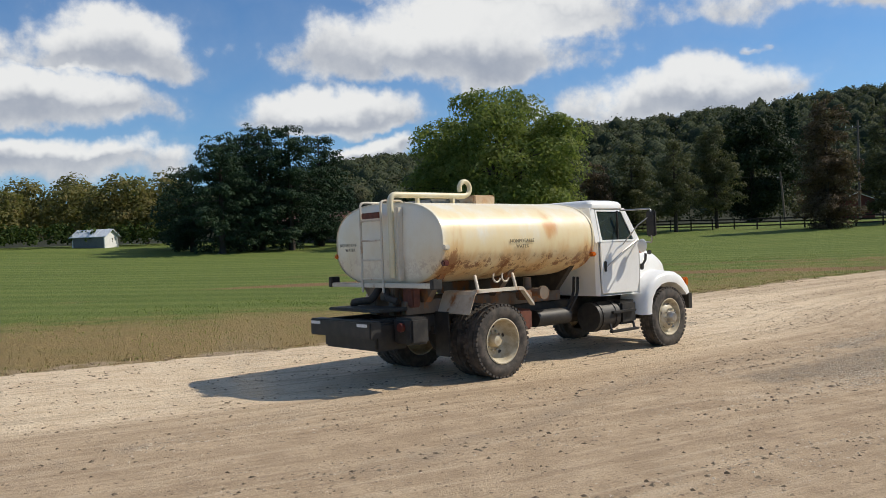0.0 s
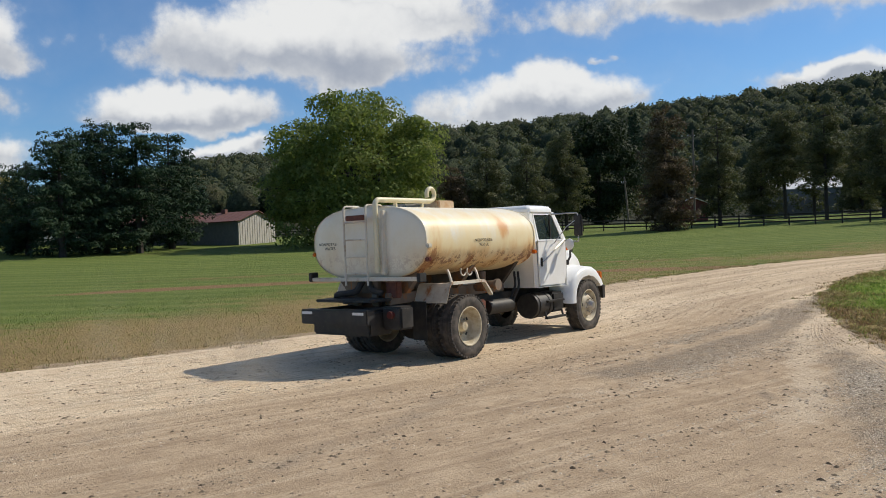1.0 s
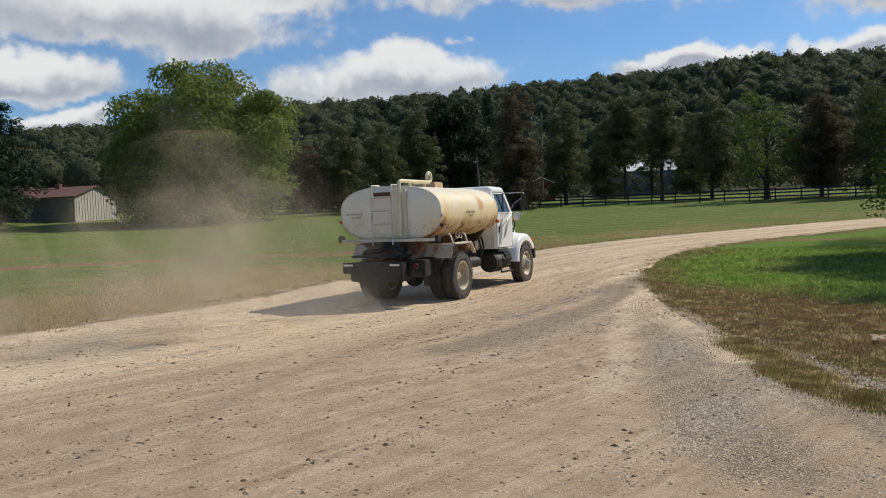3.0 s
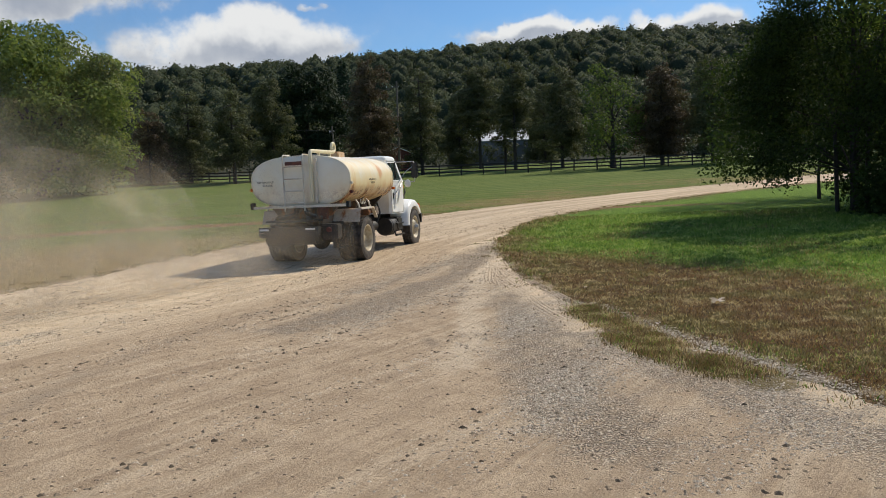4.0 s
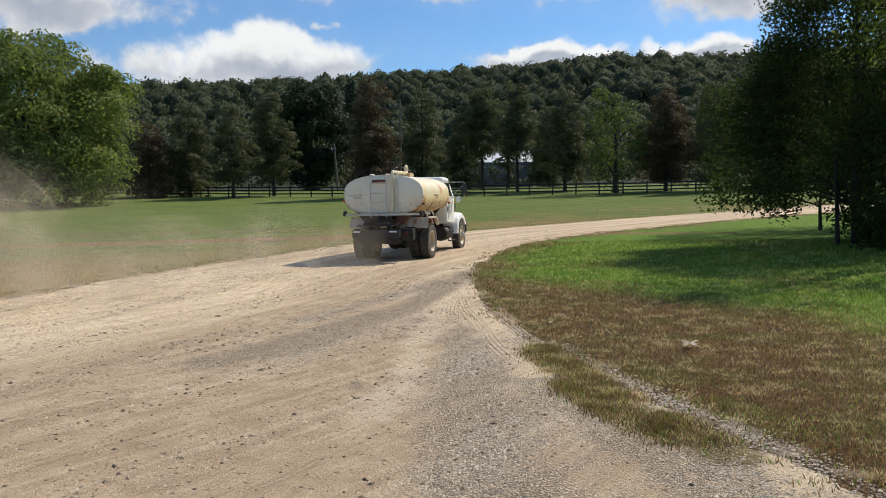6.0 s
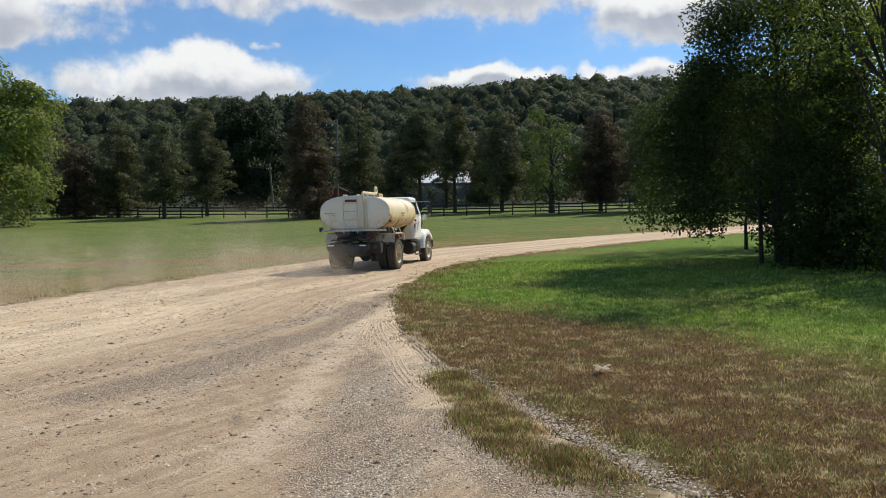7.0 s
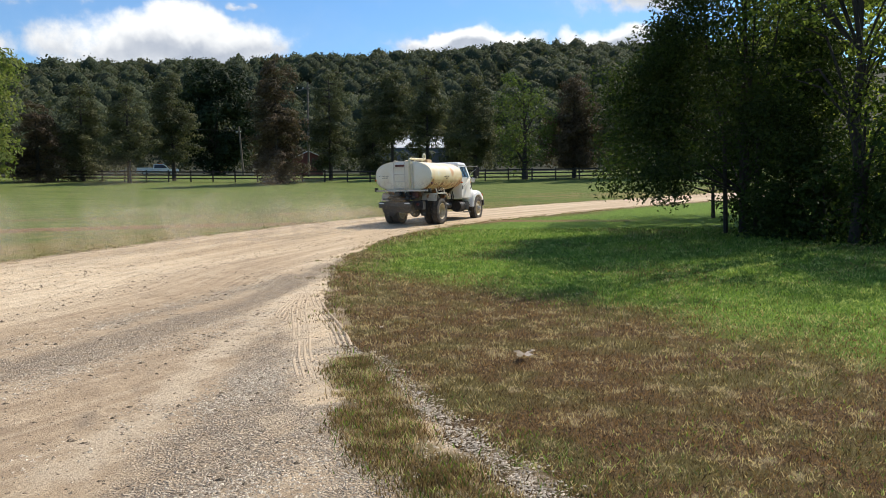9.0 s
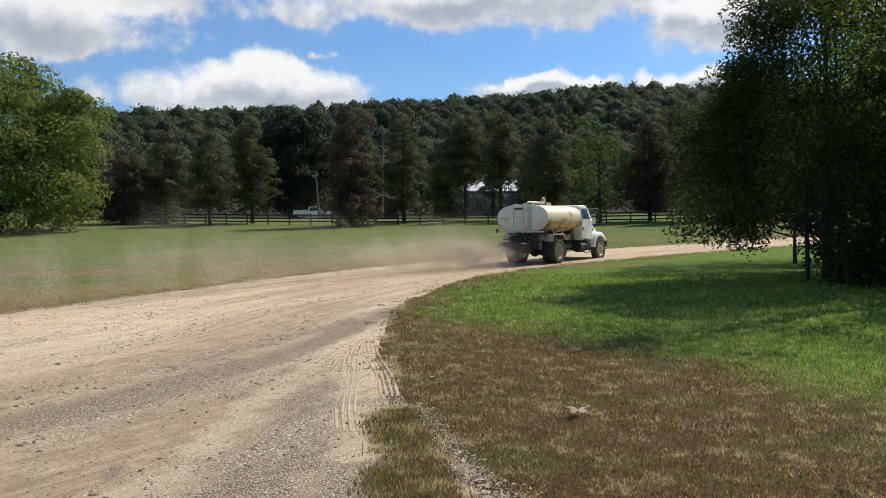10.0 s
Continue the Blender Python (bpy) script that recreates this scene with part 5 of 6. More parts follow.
        loft(bm, [[(x, s * (half(z) - 0.010), z) for x, z in inner], [(x, s * (half(z) - 0.016), z) for x, z in inner]])
        part("window_glass", bm, GLASS, door, "tinted side window")
        bm = bmesh.new()
        box(bm, 2.86, 2.885, s * 0.985, s * 0.955, 1.82, 2.29, 0.004)
        part("vent_bar", bm, BLACK, door)
        bm = bmesh.new()
        box(bm, 2.44, 2.50, y + s * 0.008, y + s * 0.03, 1.33, 1.50, 0.01)
        part("door_handle", bm, BLACK, door, "black door handle")
        # mirrors on tube arms
        bm = bmesh.new()
        pipe(bm, rounded([(3.05, s * 0.90, 2.30), (3.15, s * 1.42, 2.30), (3.15, s * 1.42, 1.76), (3.34, s * 1.0, 1.80)], 0.05), 0.013, 8)
        pipe(bm, [(2.50, s * 1.01, 1.40), (2.78, s * 1.1, 1.62), (3.32, s * 1.03, 1.82)], 0.009, 6)
        pipe(bm, [(2.95, s * 1.0, 1.74), (3.10, s * 1.2, 2.05), (3.15, s * 1.42, 2.2)], 0.009, 6)
        part("mirror_arm", bm, CHROME, cab, smooth=True)
        bm = bmesh.new()
        box(bm, 3.13, 3.19, s * 1.33, s * 1.50, 1.86, 2.27, 0.02)
        part("mirror", bm, BLACK, cab, "black tow mirror")
        bm = bmesh.new()
        bmesh.ops.create_uvsphere(bm, u_segments=14, v_segments=8, radius=0.09, matrix=pose(3.2, s * 1.2, 1.72) @ Matrix.Diagonal((0.45, 1, 1.2, 1)))
        part("spot_mirror", bm, CABW, cab, smooth=True)
        bm = bmesh.new()
        box(bm, 3.40, 3.50, s * 0.955, s * 0.995, 1.60, 1.68, 0.012)
        part("turn_lamp", bm, AMBER, cab, "amber side lamp")
        bm = bmesh.new()
        pipe(bm, [(3.50, s * 0.97, 1.38), (3.56, s * 1.0, 1.48), (3.60, s * 0.98, 1.58)], 0.022, 6)
        box(bm, 3.46, 3.52, s * 0.95, s * 1.0, 1.32, 1.42, 0.01)
        part("hood_latch", bm, BLACK, cab)
    # hood: rings from cowl to nose
    bm = bmesh.new()
    rings = []
    for x, w, top, low in ((3.40, 0.90, 1.79, 1.05), (3.6, 0.86, 1.775, 1.05), (4.1, 0.74, 1.71, 1.0), (4.5, 0.64, 1.62, 0.95), (4.72, 0.58, 1.52, 0.92), (4.82, 0.53, 1.36, 0.9)):
        ring = []
        for k in range(17):
            a = math.pi * k / 16
            c, sn = math.cos(a), math.sin(a)
            ring.append((x, w * math.copysign(abs(c) ** 0.5, c), low + (top - low) * abs(sn) ** 0.42))
        rings.append(ring)
    loft(bm, rings)
    hood = part("hood", bm, CABW, truck, "sloping white hood", True, 45)
    for s in (-1, 1):
        bm = bmesh.new()
        box(bm, 3.93, 4.05, s * 0.775, s * 0.79, 1.56, 1.63, 0.01)
        part("hood_vent", bm, BLACK, hood)
        # front fender: an arch with a skirt behind and a nose ahead
        bm = bmesh.new()
        prof_o = [(3.36, 0.58), (3.38, 0.80), (3.46, 1.00), (3.60, 1.14), (3.80, 1.23), (4.05, 1.27), (4.30, 1.245), (4.50, 1.16), (4.66, 1.02), (4.72, 0.90)]
        prof_i = [(3.54, 0.58), (3.545, 0.70), (3.58, 0.84), (3.68, 0.97), (3.84, 1.06), (4.05, 1.09), (4.26, 1.06), (4.42, 0.98), (4.54, 0.88), (4.57, 0.84)]
        y_in, y_out, y_lip = s * 0.60, s * 1.05, s * 1.11
        A = [bm.verts.new((x, y_in, z + 0.05)) for x, z in prof_o]
        B = [bm.verts.new((x, y_out, z)) for x, z in prof_o]
        B2 = [bm.verts.new((x * 0.6 + u * 0.4, y_lip, z * 0.6 + v * 0.4)) for (x, z), (u, v) in zip(prof_o, prof_i)]
        C = [bm.verts.new((x, y_lip, z)) for x, z in prof_i]
        D = [bm.verts.new((x, y_in, z)) for x, z in prof_i]
        for P, Q in ((A, B), (B, B2), (B2, C), (C, D)):
            for k in range(len(P) - 1):
                bm.faces.new((P[k], P[k + 1], Q[k + 1], Q[k]))
        for k in (0, -1):
            bm.faces.new((A[k], B[k], B2[k], C[k], D[k]))
        part("front_fender", bm, CABW, hood, "rounded white front fender", True, 50)
        bm = bmesh.new()
        box(bm, 4.60, 4.70, s * 0.98, s * 1.08, 0.98, 1.14, 0.02)
        part("signal_lamp", bm, AMBER, hood, "amber signal lamp")
        bm = bmesh.new()
        bmesh.ops.create_uvsphere(bm, u_segments=16, v_segments=8, radius=0.1, matrix=pose(4.80, s * 0.72, 1.05) @ Matrix.Diagonal((0.5, 1, 1, 1)))
        part("headlamp", bm, REFLECT, hood, smooth=True)
    bm = bmesh.new()
    for i in range(9):
        box(bm, 4.82, 4.85, -0.48, 0.48, 0.96 + i * 0.045, 0.985 + i * 0.045, 0.004)
    part("grille", bm, BLACK, hood, "black grille bars")
    bm = bmesh.new()
    loft(bm, [[(4.62, -1.12, z0), (4.72, -1.12, z0), (4.72, -1.12, z1), (4.62, -1.12, z1)] for z0, z1 in ((0.60, 0.86),)] +
         [[(4.80, -0.8, 0.6), (4.90, -0.8, 0.6), (4.90, -0.8, 0.88), (4.80, -0.8, 0.88)], [(4.82, 0.8, 0.6), (4.92, 0.8, 0.6), (4.92, 0.8, 0.88), (4.82, 0.8, 0.88)],
          [(4.62, 1.12, 0.6), (4.72, 1.12, 0.6), (4.72, 1.12, 0.86), (4.62, 1.12, 0.86)]])
    part("front_bumper", bm, BLACK, truck, "black steel bumper")


build_cab()


# ---- fence, poles, buildings and the pickup beyond ----
FENCE_WOOD = plain("dark stained fence boards", (0.020, 0.016, 0.013), (0.055, 0.044, 0.035), 6.0, 0.85, strength=0.4)
CONCRETE = plain("weathered pole wood", (0.11, 0.09, 0.07), (0.18, 0.15, 0.12), 8.0, 0.85)


def build_fence():
    fence = tagged(new("fence"), "dark three-rail wooden fence along the far lawn", "fence")
    rng = np.random.default_rng(8)
    line = smooth_line([(-6, 117), (11, 106), (25, 96), (39, 85), (53, 73.5), (66.5, 62), (82, 50), (96, 38)], 2.45)
    bm = bmesh.new()
    box(bm, -0.075, 0.075, -0.075, 0.075, -0.3, 1.28, 0.015)
    post = part("post", bm, FENCE_WOOD, fence)
    bm = bmesh.new()
    box(bm, 0, 2.45, -0.02, 0.02, -0.07, 0.07, 0.006)
    rail = part("rail", bm, FENCE_WOOD, fence)
    for i, (x, y) in enumerate(line):
        p = post if i == 0 else new("post", post.data)
        p.parent = fence
        p.matrix_basis = pose(x, y, gz(x, y), rng.normal() * 1.2, rng.normal() * 1.2, math.degrees(math.atan2(y, x)))
        if i == len(line) - 1:
            break
        x2, y2 = line[i + 1]
        dz = math.degrees(math.atan2(gz(x2, y2) - gz(x, y), 2.45))
        for j, h in enumerate((0.38, 0.74, 1.10)):
            r = rail if i == 0 and j == 0 else new("rail", rail.data)
            r.parent = fence
            r.matrix_basis = pose(x, y, gz(x, y) + h + rng.normal() * 0.012, 0, -dz, math.degrees(math.atan2(y2 - y, x2 - x))) @ pose(0, -0.09, 0)


build_fence()


def utility_pole(az, r, h, lean, arm):
    x, y = polar(az, r)
    t = thing("utility_pole", x, y, gz(x, y), -az, "weathered wooden utility pole behind the fence", "utility pole", "poles beside the road")
    bm = bmesh.new()
    rod(bm, (0, 0, -0.3), (lean, 0, h), 0.15, 10, 0.10)
    part("shaft", bm, CONCRETE, t, smooth=True)
    bm = bmesh.new()
    box(bm, lean - arm, lean + 0.3, -0.05, 0.05, h - 0.9, h - 0.78, 0.01, Euler((0, radians(-14), 0)))
    part("cross_arm", bm, CONCRETE, t)
    bm = bmesh.new()
    for dx in (-arm * 0.9, -arm * 0.4, 0.2):
        rod(bm, (lean + dx, 0, h - 0.80), (lean + dx, 0, h - 0.6), 0.04, 8)
    part("insulator", bm, REFLECT, t)
    return x, y, gz(x, y) + h


utility_pole(27.0, 106, 11.5, 0.1, 1.4)
utility_pole(22.7, 110, 6.2, -0.4, 0.4)
bm = bmesh.new()
ends = [(polar(27.0, 106), 11.0), (polar(22.7, 110), 5.6), (polar(10, 118), 8.0)]
pts = []
for (a, ha), (b, hb) in zip(ends, ends[1:]):
    for i in range(9):
        u = i / 8
        x, y = a[0] + (b[0] - a[0]) * u, a[1] + (b[1] - a[1]) * u
        pts.append((x, y, gz(*a) * (1 - u) + gz(*b) * u + ha * (1 - u) + hb * u - 1.6 * u * (1 - u)))
pipe(bm, pts, 0.02, 5)
tagged(part("cable", bm, BLACK), "black overhead cable strung between the poles", "cable")

# siding, roofs
SIDING = plain("pale ribbed steel siding", (0.50, 0.48, 0.44), (0.40, 0.38, 0.35), 2.5, 0.5)
DARK_SIDING = plain("grey steel siding", (0.12, 0.125, 0.13), (0.17, 0.17, 0.17), 2.5, 0.6)
ROOF_RED = plain("faded red-brown metal roof", (0.17, 0.075, 0.055), (0.12, 0.06, 0.048), 3.0, 0.6)
ROOF_BLUE = plain("pale metal roof", (0.55, 0.60, 0.66), (0.45, 0.49, 0.54), 3.0, 0.4)
WHITE_WALL = plain("white painted wall", (0.78, 0.78, 0.76), (0.66, 0.66, 0.64), 2.0, 0.6)
RED_WALL = plain("red barn boards", (0.16, 0.045, 0.03), (0.10, 0.03, 0.025), 3.0, 0.8)
DARK_GLASS = plain("dark window", (0.02, 0.022, 0.025), (0.04, 0.042, 0.045), 3.0, 0.15)


def gable_house(name, x, y, rz, length, width, eave, ridge, end_mat, side_mat, roof_mat, label, category, windows=(), chimney=False, ribs=True):
    """A gabled building: its gable end looks along -y of its own space, its ridge runs along y."""
    t = thing(name, x, y, gz(x, y) - 0.1, rz, label, category)
    w = width / 2
    for s in (-1, 1):
        bm = bmesh.new()
        box(bm, s * w - 0.06, s * w + 0.06, 0.06, length - 0.06, 0, eave, 0.01)
        part("side_wall", bm, side_mat, t)
    for yy in (0.0, length):
        bm = bmesh.new()
        prof = [(-w - 0.06, 0), (w + 0.06, 0), (w + 0.06, eave), (0, ridge), (-w - 0.06, eave)]
        loft(bm, [[(px, yy - 0.06, z) for px, z in prof], [(px, yy + 0.06, z) for px, z in prof]])
        part("gable_wall", bm, end_mat, t)
    if ribs:
        bm = bmesh.new()
        box(bm, -0.03, 0.03, -0.095, -0.062, 0.02, 1.0, 0)
        first = None
        for i in range(int(width / 0.42)):
            px = -w + 0.2 + i * 0.42
            hgt = eave + (ridge - eave) * (1 - abs(px) / w) - 0.12
            if first is None:
                first = part("rib", bm, end_mat, t)
                ob = first
            else:
                ob = new("rib", first.data)
                ob.parent = t
            ob.matrix_basis = pose(px, 0, 0) @ Matrix.Diagonal((1, 1, hgt, 1))
    slope = math.atan2(ridge - eave, w)
    for s in (-1, 1):
        bm = bmesh.new()
        ov = 0.35
        ex, ez = w + ov * math.cos(slope), eave - ov * math.sin(slope)
        prof = [(0, ridge + 0.02), (s * ex, ez + 0.02), (s * ex, ez + 0.1), (0, ridge + 0.1)]
        loft(bm, [[(px, -0.35, z) for px, z in prof], [(px, length + 0.35, z) for px, z in prof]])
        roof = part("roof", bm, roof_mat, t)
        for i in range(int(length / 0.9)):
            bm = bmesh.new()
            yy = 0.2 + i * 0.9
            loft(bm, [[(s * 0.05, yy, ridge + 0.09), (s * ex, yy, ez + 0.10), (s * ex, yy, ez + 0.13), (s * 0.05, yy, ridge + 0.13)], [(s * 0.05, yy + 0.05, ridge + 0.09), (s * ex, yy + 0.05, ez + 0.10), (s * ex, yy + 0.05, ez + 0.13), (s * 0.05, yy + 0.05, ridge + 0.13)]])
            part("roof_seam", bm, roof_mat, roof)
    for (side, u, z0, z1, ww) in windows:
        bm = bmesh.new()
        box(bm, side * (w + 0.05), side * (w + 0.10), u - ww / 2, u + ww / 2, z0, z1, 0.01)
        part("window", bm, DARK_GLASS, t)
    if chimney:
        bm = bmesh.new()
        box(bm, -0.5, 0.0, length * 0.45, length * 0.45 + 0.6, ridge - 0.4, ridge + 0.45, 0.03)
        part("chimney", bm, ROOF_RED, t)
    return t


bx, by = polar(-2.85, 97.5)
# lit gable and shaded side walls are told apart by siding colour
gable_house("barn", bx, by, 53, 9.5, 6.3, 2.75, 3.85, SIDING, DARK_SIDING, ROOF_RED, "low metal barn with pale ribbed gable and brown roof", "barn", chimney=True)
hx, hy = polar(-6.6, 103)
gable_house("farm_house", hx, hy, 70, 10.0, 6.5, 2.7, 3.7, DARK_SIDING, DARK_SIDING, ROOF_RED, "low grey house with a brown roof behind the pines", "house",
            [(-1, 2.0, 1.0, 2.0, 1.2), (-1, 5.0, 0.1, 2.1, 1.6), (-1, 8.0, 1.0, 2.0, 1.2)], ribs=False)
sx, sy = polar(-22.0, 106)
gable_house("shed", sx, sy, 78, 4.2, 2.6, 1.5, 2.25, WHITE_WALL, DARK_SIDING, ROOF_BLUE, "small shed with a pale metal roof at the field edge", "shed", ribs=False)
wx, wy = polar(35.4, 143)
gable_house("white_barn", wx, wy, 68, 10.5, 9.0, 4.2, 6.9, DARK_SIDING, DARK_SIDING, WHITE_WALL, "dark building with a white roof between the fence trees", "barn", ribs=False)
rx, ry = polar(26.9, 114)
gable_house("red_shed", rx, ry, -20, 4.0, 3.6, 2.4, 3.2, RED_WALL, RED_WALL, WHITE_WALL, "small red shed with a white roof behind the fence", "shed", ribs=False)


def build_pickup():
    """A white pickup on the road behind the fence: x ahead."""
    t = thing("pickup_truck", 0, 0, 0, 0, "white pickup truck driving behind the fence", "pickup")
    bm = bmesh.new()
    box(bm, -2.8, 2.7, -0.95, 0.95, 0.45, 0.98, 0.08)
    part("body", bm, CABW, t, smooth=True)
    bm = bmesh.new()
    loft(bm, [[(x, -0.8 if z > 1.2 else -0.93, z) for x, z in ((-0.7, 0.97), (1.5, 0.97), (0.75, 1.65), (-0.55, 1.65))], [(x, 0.8 if z > 1.2 else 0.93, z) for x, z in ((-0.7, 0.97), (1.5, 0.97), (0.75, 1.65), (-0.55, 1.65))]])
    cab = part("cabin", bm, CABW, t)
    for s in (-1, 1):
        bm = bmesh.new()
        loft(bm, [[(-0.5, s * 0.92, 1.05), (1.25, s * 0.92, 1.05), (0.7, s * 0.825, 1.57), (-0.45, s * 0.825, 1.57)], [(-0.5, s * 0.90, 1.05), (1.25, s * 0.90, 1.05), (0.7, s * 0.80, 1.57), (-0.45, s * 0.80, 1.57)]])
        part("side_window", bm, DARK_GLASS, cab)
        bm = bmesh.new()
        box(bm, -2.75, -0.75, s * 0.88, s * 0.95, 0.97, 1.15, 0.02)
        part("bed_side", bm, CABW, t)
        for x in (-1.75, 1.75):
            bm = bmesh.new()
            lathe(bm, [(0.0, -0.11), (0.24, -0.11), (0.37, -0.10), (0.38, 0.0), (0.37, 0.10), (0.24, 0.11), (0.0, 0.11)], 20)
            w = part("wheel", bm, RUBBER, t)
            w.matrix_basis = pose(x, s * 0.84, 0.38)
            bm = bmesh.new()
            lathe(bm, [(0.0, s * 0.115), (0.22, s * 0.115), (0.23, s * 0.10)], 16)
            part("rim", bm, CHROME, w)
    bm = bmesh.new()
    box(bm, 0.0, 0.5, -0.5, 0.5, 1.66, 1.74, 0.03)
    part("beacon", bm, AMBER, t)
    bm = bmesh.new()
    box(bm, 2.68, 2.82, -0.95, 0.95, 0.45, 0.65, 0.03)
    box(bm, -2.92, -2.78, -0.95, 0.95, 0.45, 0.62, 0.03)
    part("bumper", bm, CHROME, t)
    return t


pickup = build_pickup()


# ---- loose stones, grass blades, fallen leaves ----
def right_of(x, y, line):
    """True on the right hand of a road edge line."""
    q = np.stack([x, y], 1)
    out = np.empty(len(q), bool)
    d = np.gradient(line, axis=0)
    for i in range(0, len(q), 4000):
        k = ((q[i:i + 4000, None] - line[None]) ** 2).sum(-1).argmin(1)
        e = q[i:i + 4000] - line[k]
        out[i:i + 4000] = d[k, 0] * e[:, 1] - d[k, 1] * e[:, 0] < 0
    return out


def island_material(name, c1, c2, rough=0.9):
    m, n = material(name)
    rnd = n("NewGeometry").outputs["Random Per Island"]
    co = n("TexCoord").outputs["Object"]
    f = n.noise(co, 60.0, 3.0, 0.6)
    finish(n, n.mix(n.m("ADD", n.m("MULTIPLY", rnd, 0.8), n.m("MULTIPLY", f, 0.2)), c1, c2), rough, 0.0, f, 0.3, 0.01, 0.2)
    return m


def build_stones():
    rng = np.random.default_rng(21)

    def lay(name, x, y, size, mat, label):
        n = len(x)
        base = np.array([(1, 0, 0), (0, 1, 0), (-1, 0, 0), (0, -1, 0), (0, 0, 0.55)], float)
        ang = rng.random(n) * 6.283
        c, s = np.cos(ang), np.sin(ang)
        v = base[None] * (0.7 + 0.6 * rng.random((n, 5, 1))) * size[:, None, None] * np.array([1.0, 0.75, 0.8])
        v = np.stack([v[..., 0] * c[:, None] - v[..., 1] * s[:, None], v[..., 0] * s[:, None] + v[..., 1] * c[:, None], v[..., 2]], -1)
        v += np.stack([x, y, height(x, y) + 0.011], -1)[:, None]
        f = np.array([(0, 1, 4), (1, 2, 4), (2, 3, 4), (3, 0, 4)])
        faces = (np.arange(n)[:, None, None] * 5 + f[None]).reshape(-1, 3)
        tagged(new(name, mesh_from(name, v.reshape(-1, 3), faces, mat)), label, "gravel", kind="stuff")

    def on_road(n, x0, x1, y0, y1):
        x, y = rng.uniform(x0, x1, n), rng.uniform(y0, y1, n)
        ok = ~right_of(x, y, RIGHT_EDGE) & right_of(x, y, LEFT_EDGE)
        return x[ok], y[ok]

    grey = island_material("grey limestone chips", (0.17, 0.128, 0.086), (0.80, 0.69, 0.53))
    brown = island_material("earth clods", (0.075, 0.055, 0.038), (0.36, 0.28, 0.19))
    x, y = on_road(330000, -3, 14, 3.5, 20)
    xn, yn = on_road(150000, 2, 9, 3.5, 13)
    x, y = np.r_[x, xn], np.r_[y, yn]
    clump = np.array([noise.noise((px * 1.7, py * 1.7, 2.0)) + 0.6 * noise.noise((px * 5, py * 5, 7.0)) for px, py in zip(x, y)])
    keep = rng.random(len(x)) < np.clip(gravel_at(x, y) * 1.15 - 0.08 + 0.45 * clump * (gravel_at(x, y) > 0.15), 0.03, 0.95)
    x, y = x[keep], y[keep]
    lay("gravel", x, y, 0.006 + 0.015 * rng.random(len(x)) ** 2.0, grey, "loose grey gravel scattered on the road")
    gap = smooth_line([(8.1, 9.3), (7.75, 8.2), (7.45, 7.2), (7.2, 6.2), (7.0, 5.3), (6.75, 4.3)], 0.02)
    p = gap[rng.integers(0, len(gap), 5200)] + rng.normal(size=(5200, 2)) * 0.11
    lay("gravel", p[:, 0], p[:, 1], 0.005 + 0.013 * rng.random(len(p)) ** 2.0, grey, "pale gravel between the turf strip and the lawn")
    x, y = on_road(120000, -10, 24, 3, 32)
    band = near_lines(x, y, RUTS)
    keep = rng.random(len(x)) < 0.40 + 0.9 * band
    x, y = x[keep], y[keep]
    lay("clods", x, y, 0.007 + 0.034 * rng.random(len(x)) ** 3.6, brown, "small brown clods and stones on the road")


build_stones()


def blades(name, x, y, hgt, mat, label, lean=0.5):
    rng = np.random.default_rng(len(x))
    n = len(x)
    a = rng.random(n) * 6.283
    w = hgt * 0.10 + 0.0010
    z = height(x, y) - 0.004
    side = np.stack([np.cos(a), np.sin(a), 0 * a], 1) * w[:, None]
    b = rng.random(n) * 6.283
    tip = np.stack([np.cos(b) * hgt * lean * rng.random(n), np.sin(b) * hgt * lean * rng.random(n), hgt], 1)
    p = np.stack([x, y, z], 1)
    v = np.stack([p - side, p + side, p + tip * (0.55, 0.55, 0.6) + side * 0.7, p + tip * 1.15, p + tip * (0.55, 0.55, 0.6) - side * 0.7], 1).reshape(-1, 3)
    f = np.arange(n)[:, None] * 5 + np.arange(5)
    tagged(new(name, mesh_from(name, v, f, mat)), label, "grass", kind="stuff")


# the strip of turf between the gravel and the lawn: its two long sides
ISLAND = [[(7.75, 9.3), (6.9, 7.6), (6.45, 6.6), (6.2, 5.2)], [(7.95, 9.2), (7.6, 8.0), (7.05, 6.5), (6.75, 5.0)]]


def blade_material(name, dark, light, other, straw, through):
    """Blades in drifts: one tone, drifts of another, scattered pale straw."""
    m, n = material(name)
    rnd = n("NewGeometry").outputs["Random Per Island"]
    co = n("TexCoord").outputs["Object"]
    mid, small = n.noise(co, 0.9, 5.0, 0.65), n.noise(co, 3.0, 4.0, 0.65)
    col = n.mix(rnd, dark, light)
    col = n.mix(n.m("MULTIPLY", n.step(mid, 0.44, 0.60), 0.75), col, n.mix(rnd, dark, other))
    pale = n.m("ADD", n.m("MULTIPLY", small, 0.75), n.m("MULTIPLY", n.m("FRACT", n.m("MULTIPLY", rnd, 37.0)), 0.25))
    col = n.mix(n.step(pale, 0.54, 0.62), col, straw)
    p = n("BsdfPrincipled", {"Base Color": col, "Roughness": 0.5, "Specular IOR Level": 0.25})
    tr = n("BsdfTranslucent", {"Color": n.mix(0.5, col, n.mix(1.0, col, (2.0, 2.0, 1.2), "MULTIPLY"))})
    n("OutputMaterial", {"Surface": n("MixShader", {0: through, 1: p.outputs[0], 2: tr.outputs[0]}).outputs[0]})
    return m


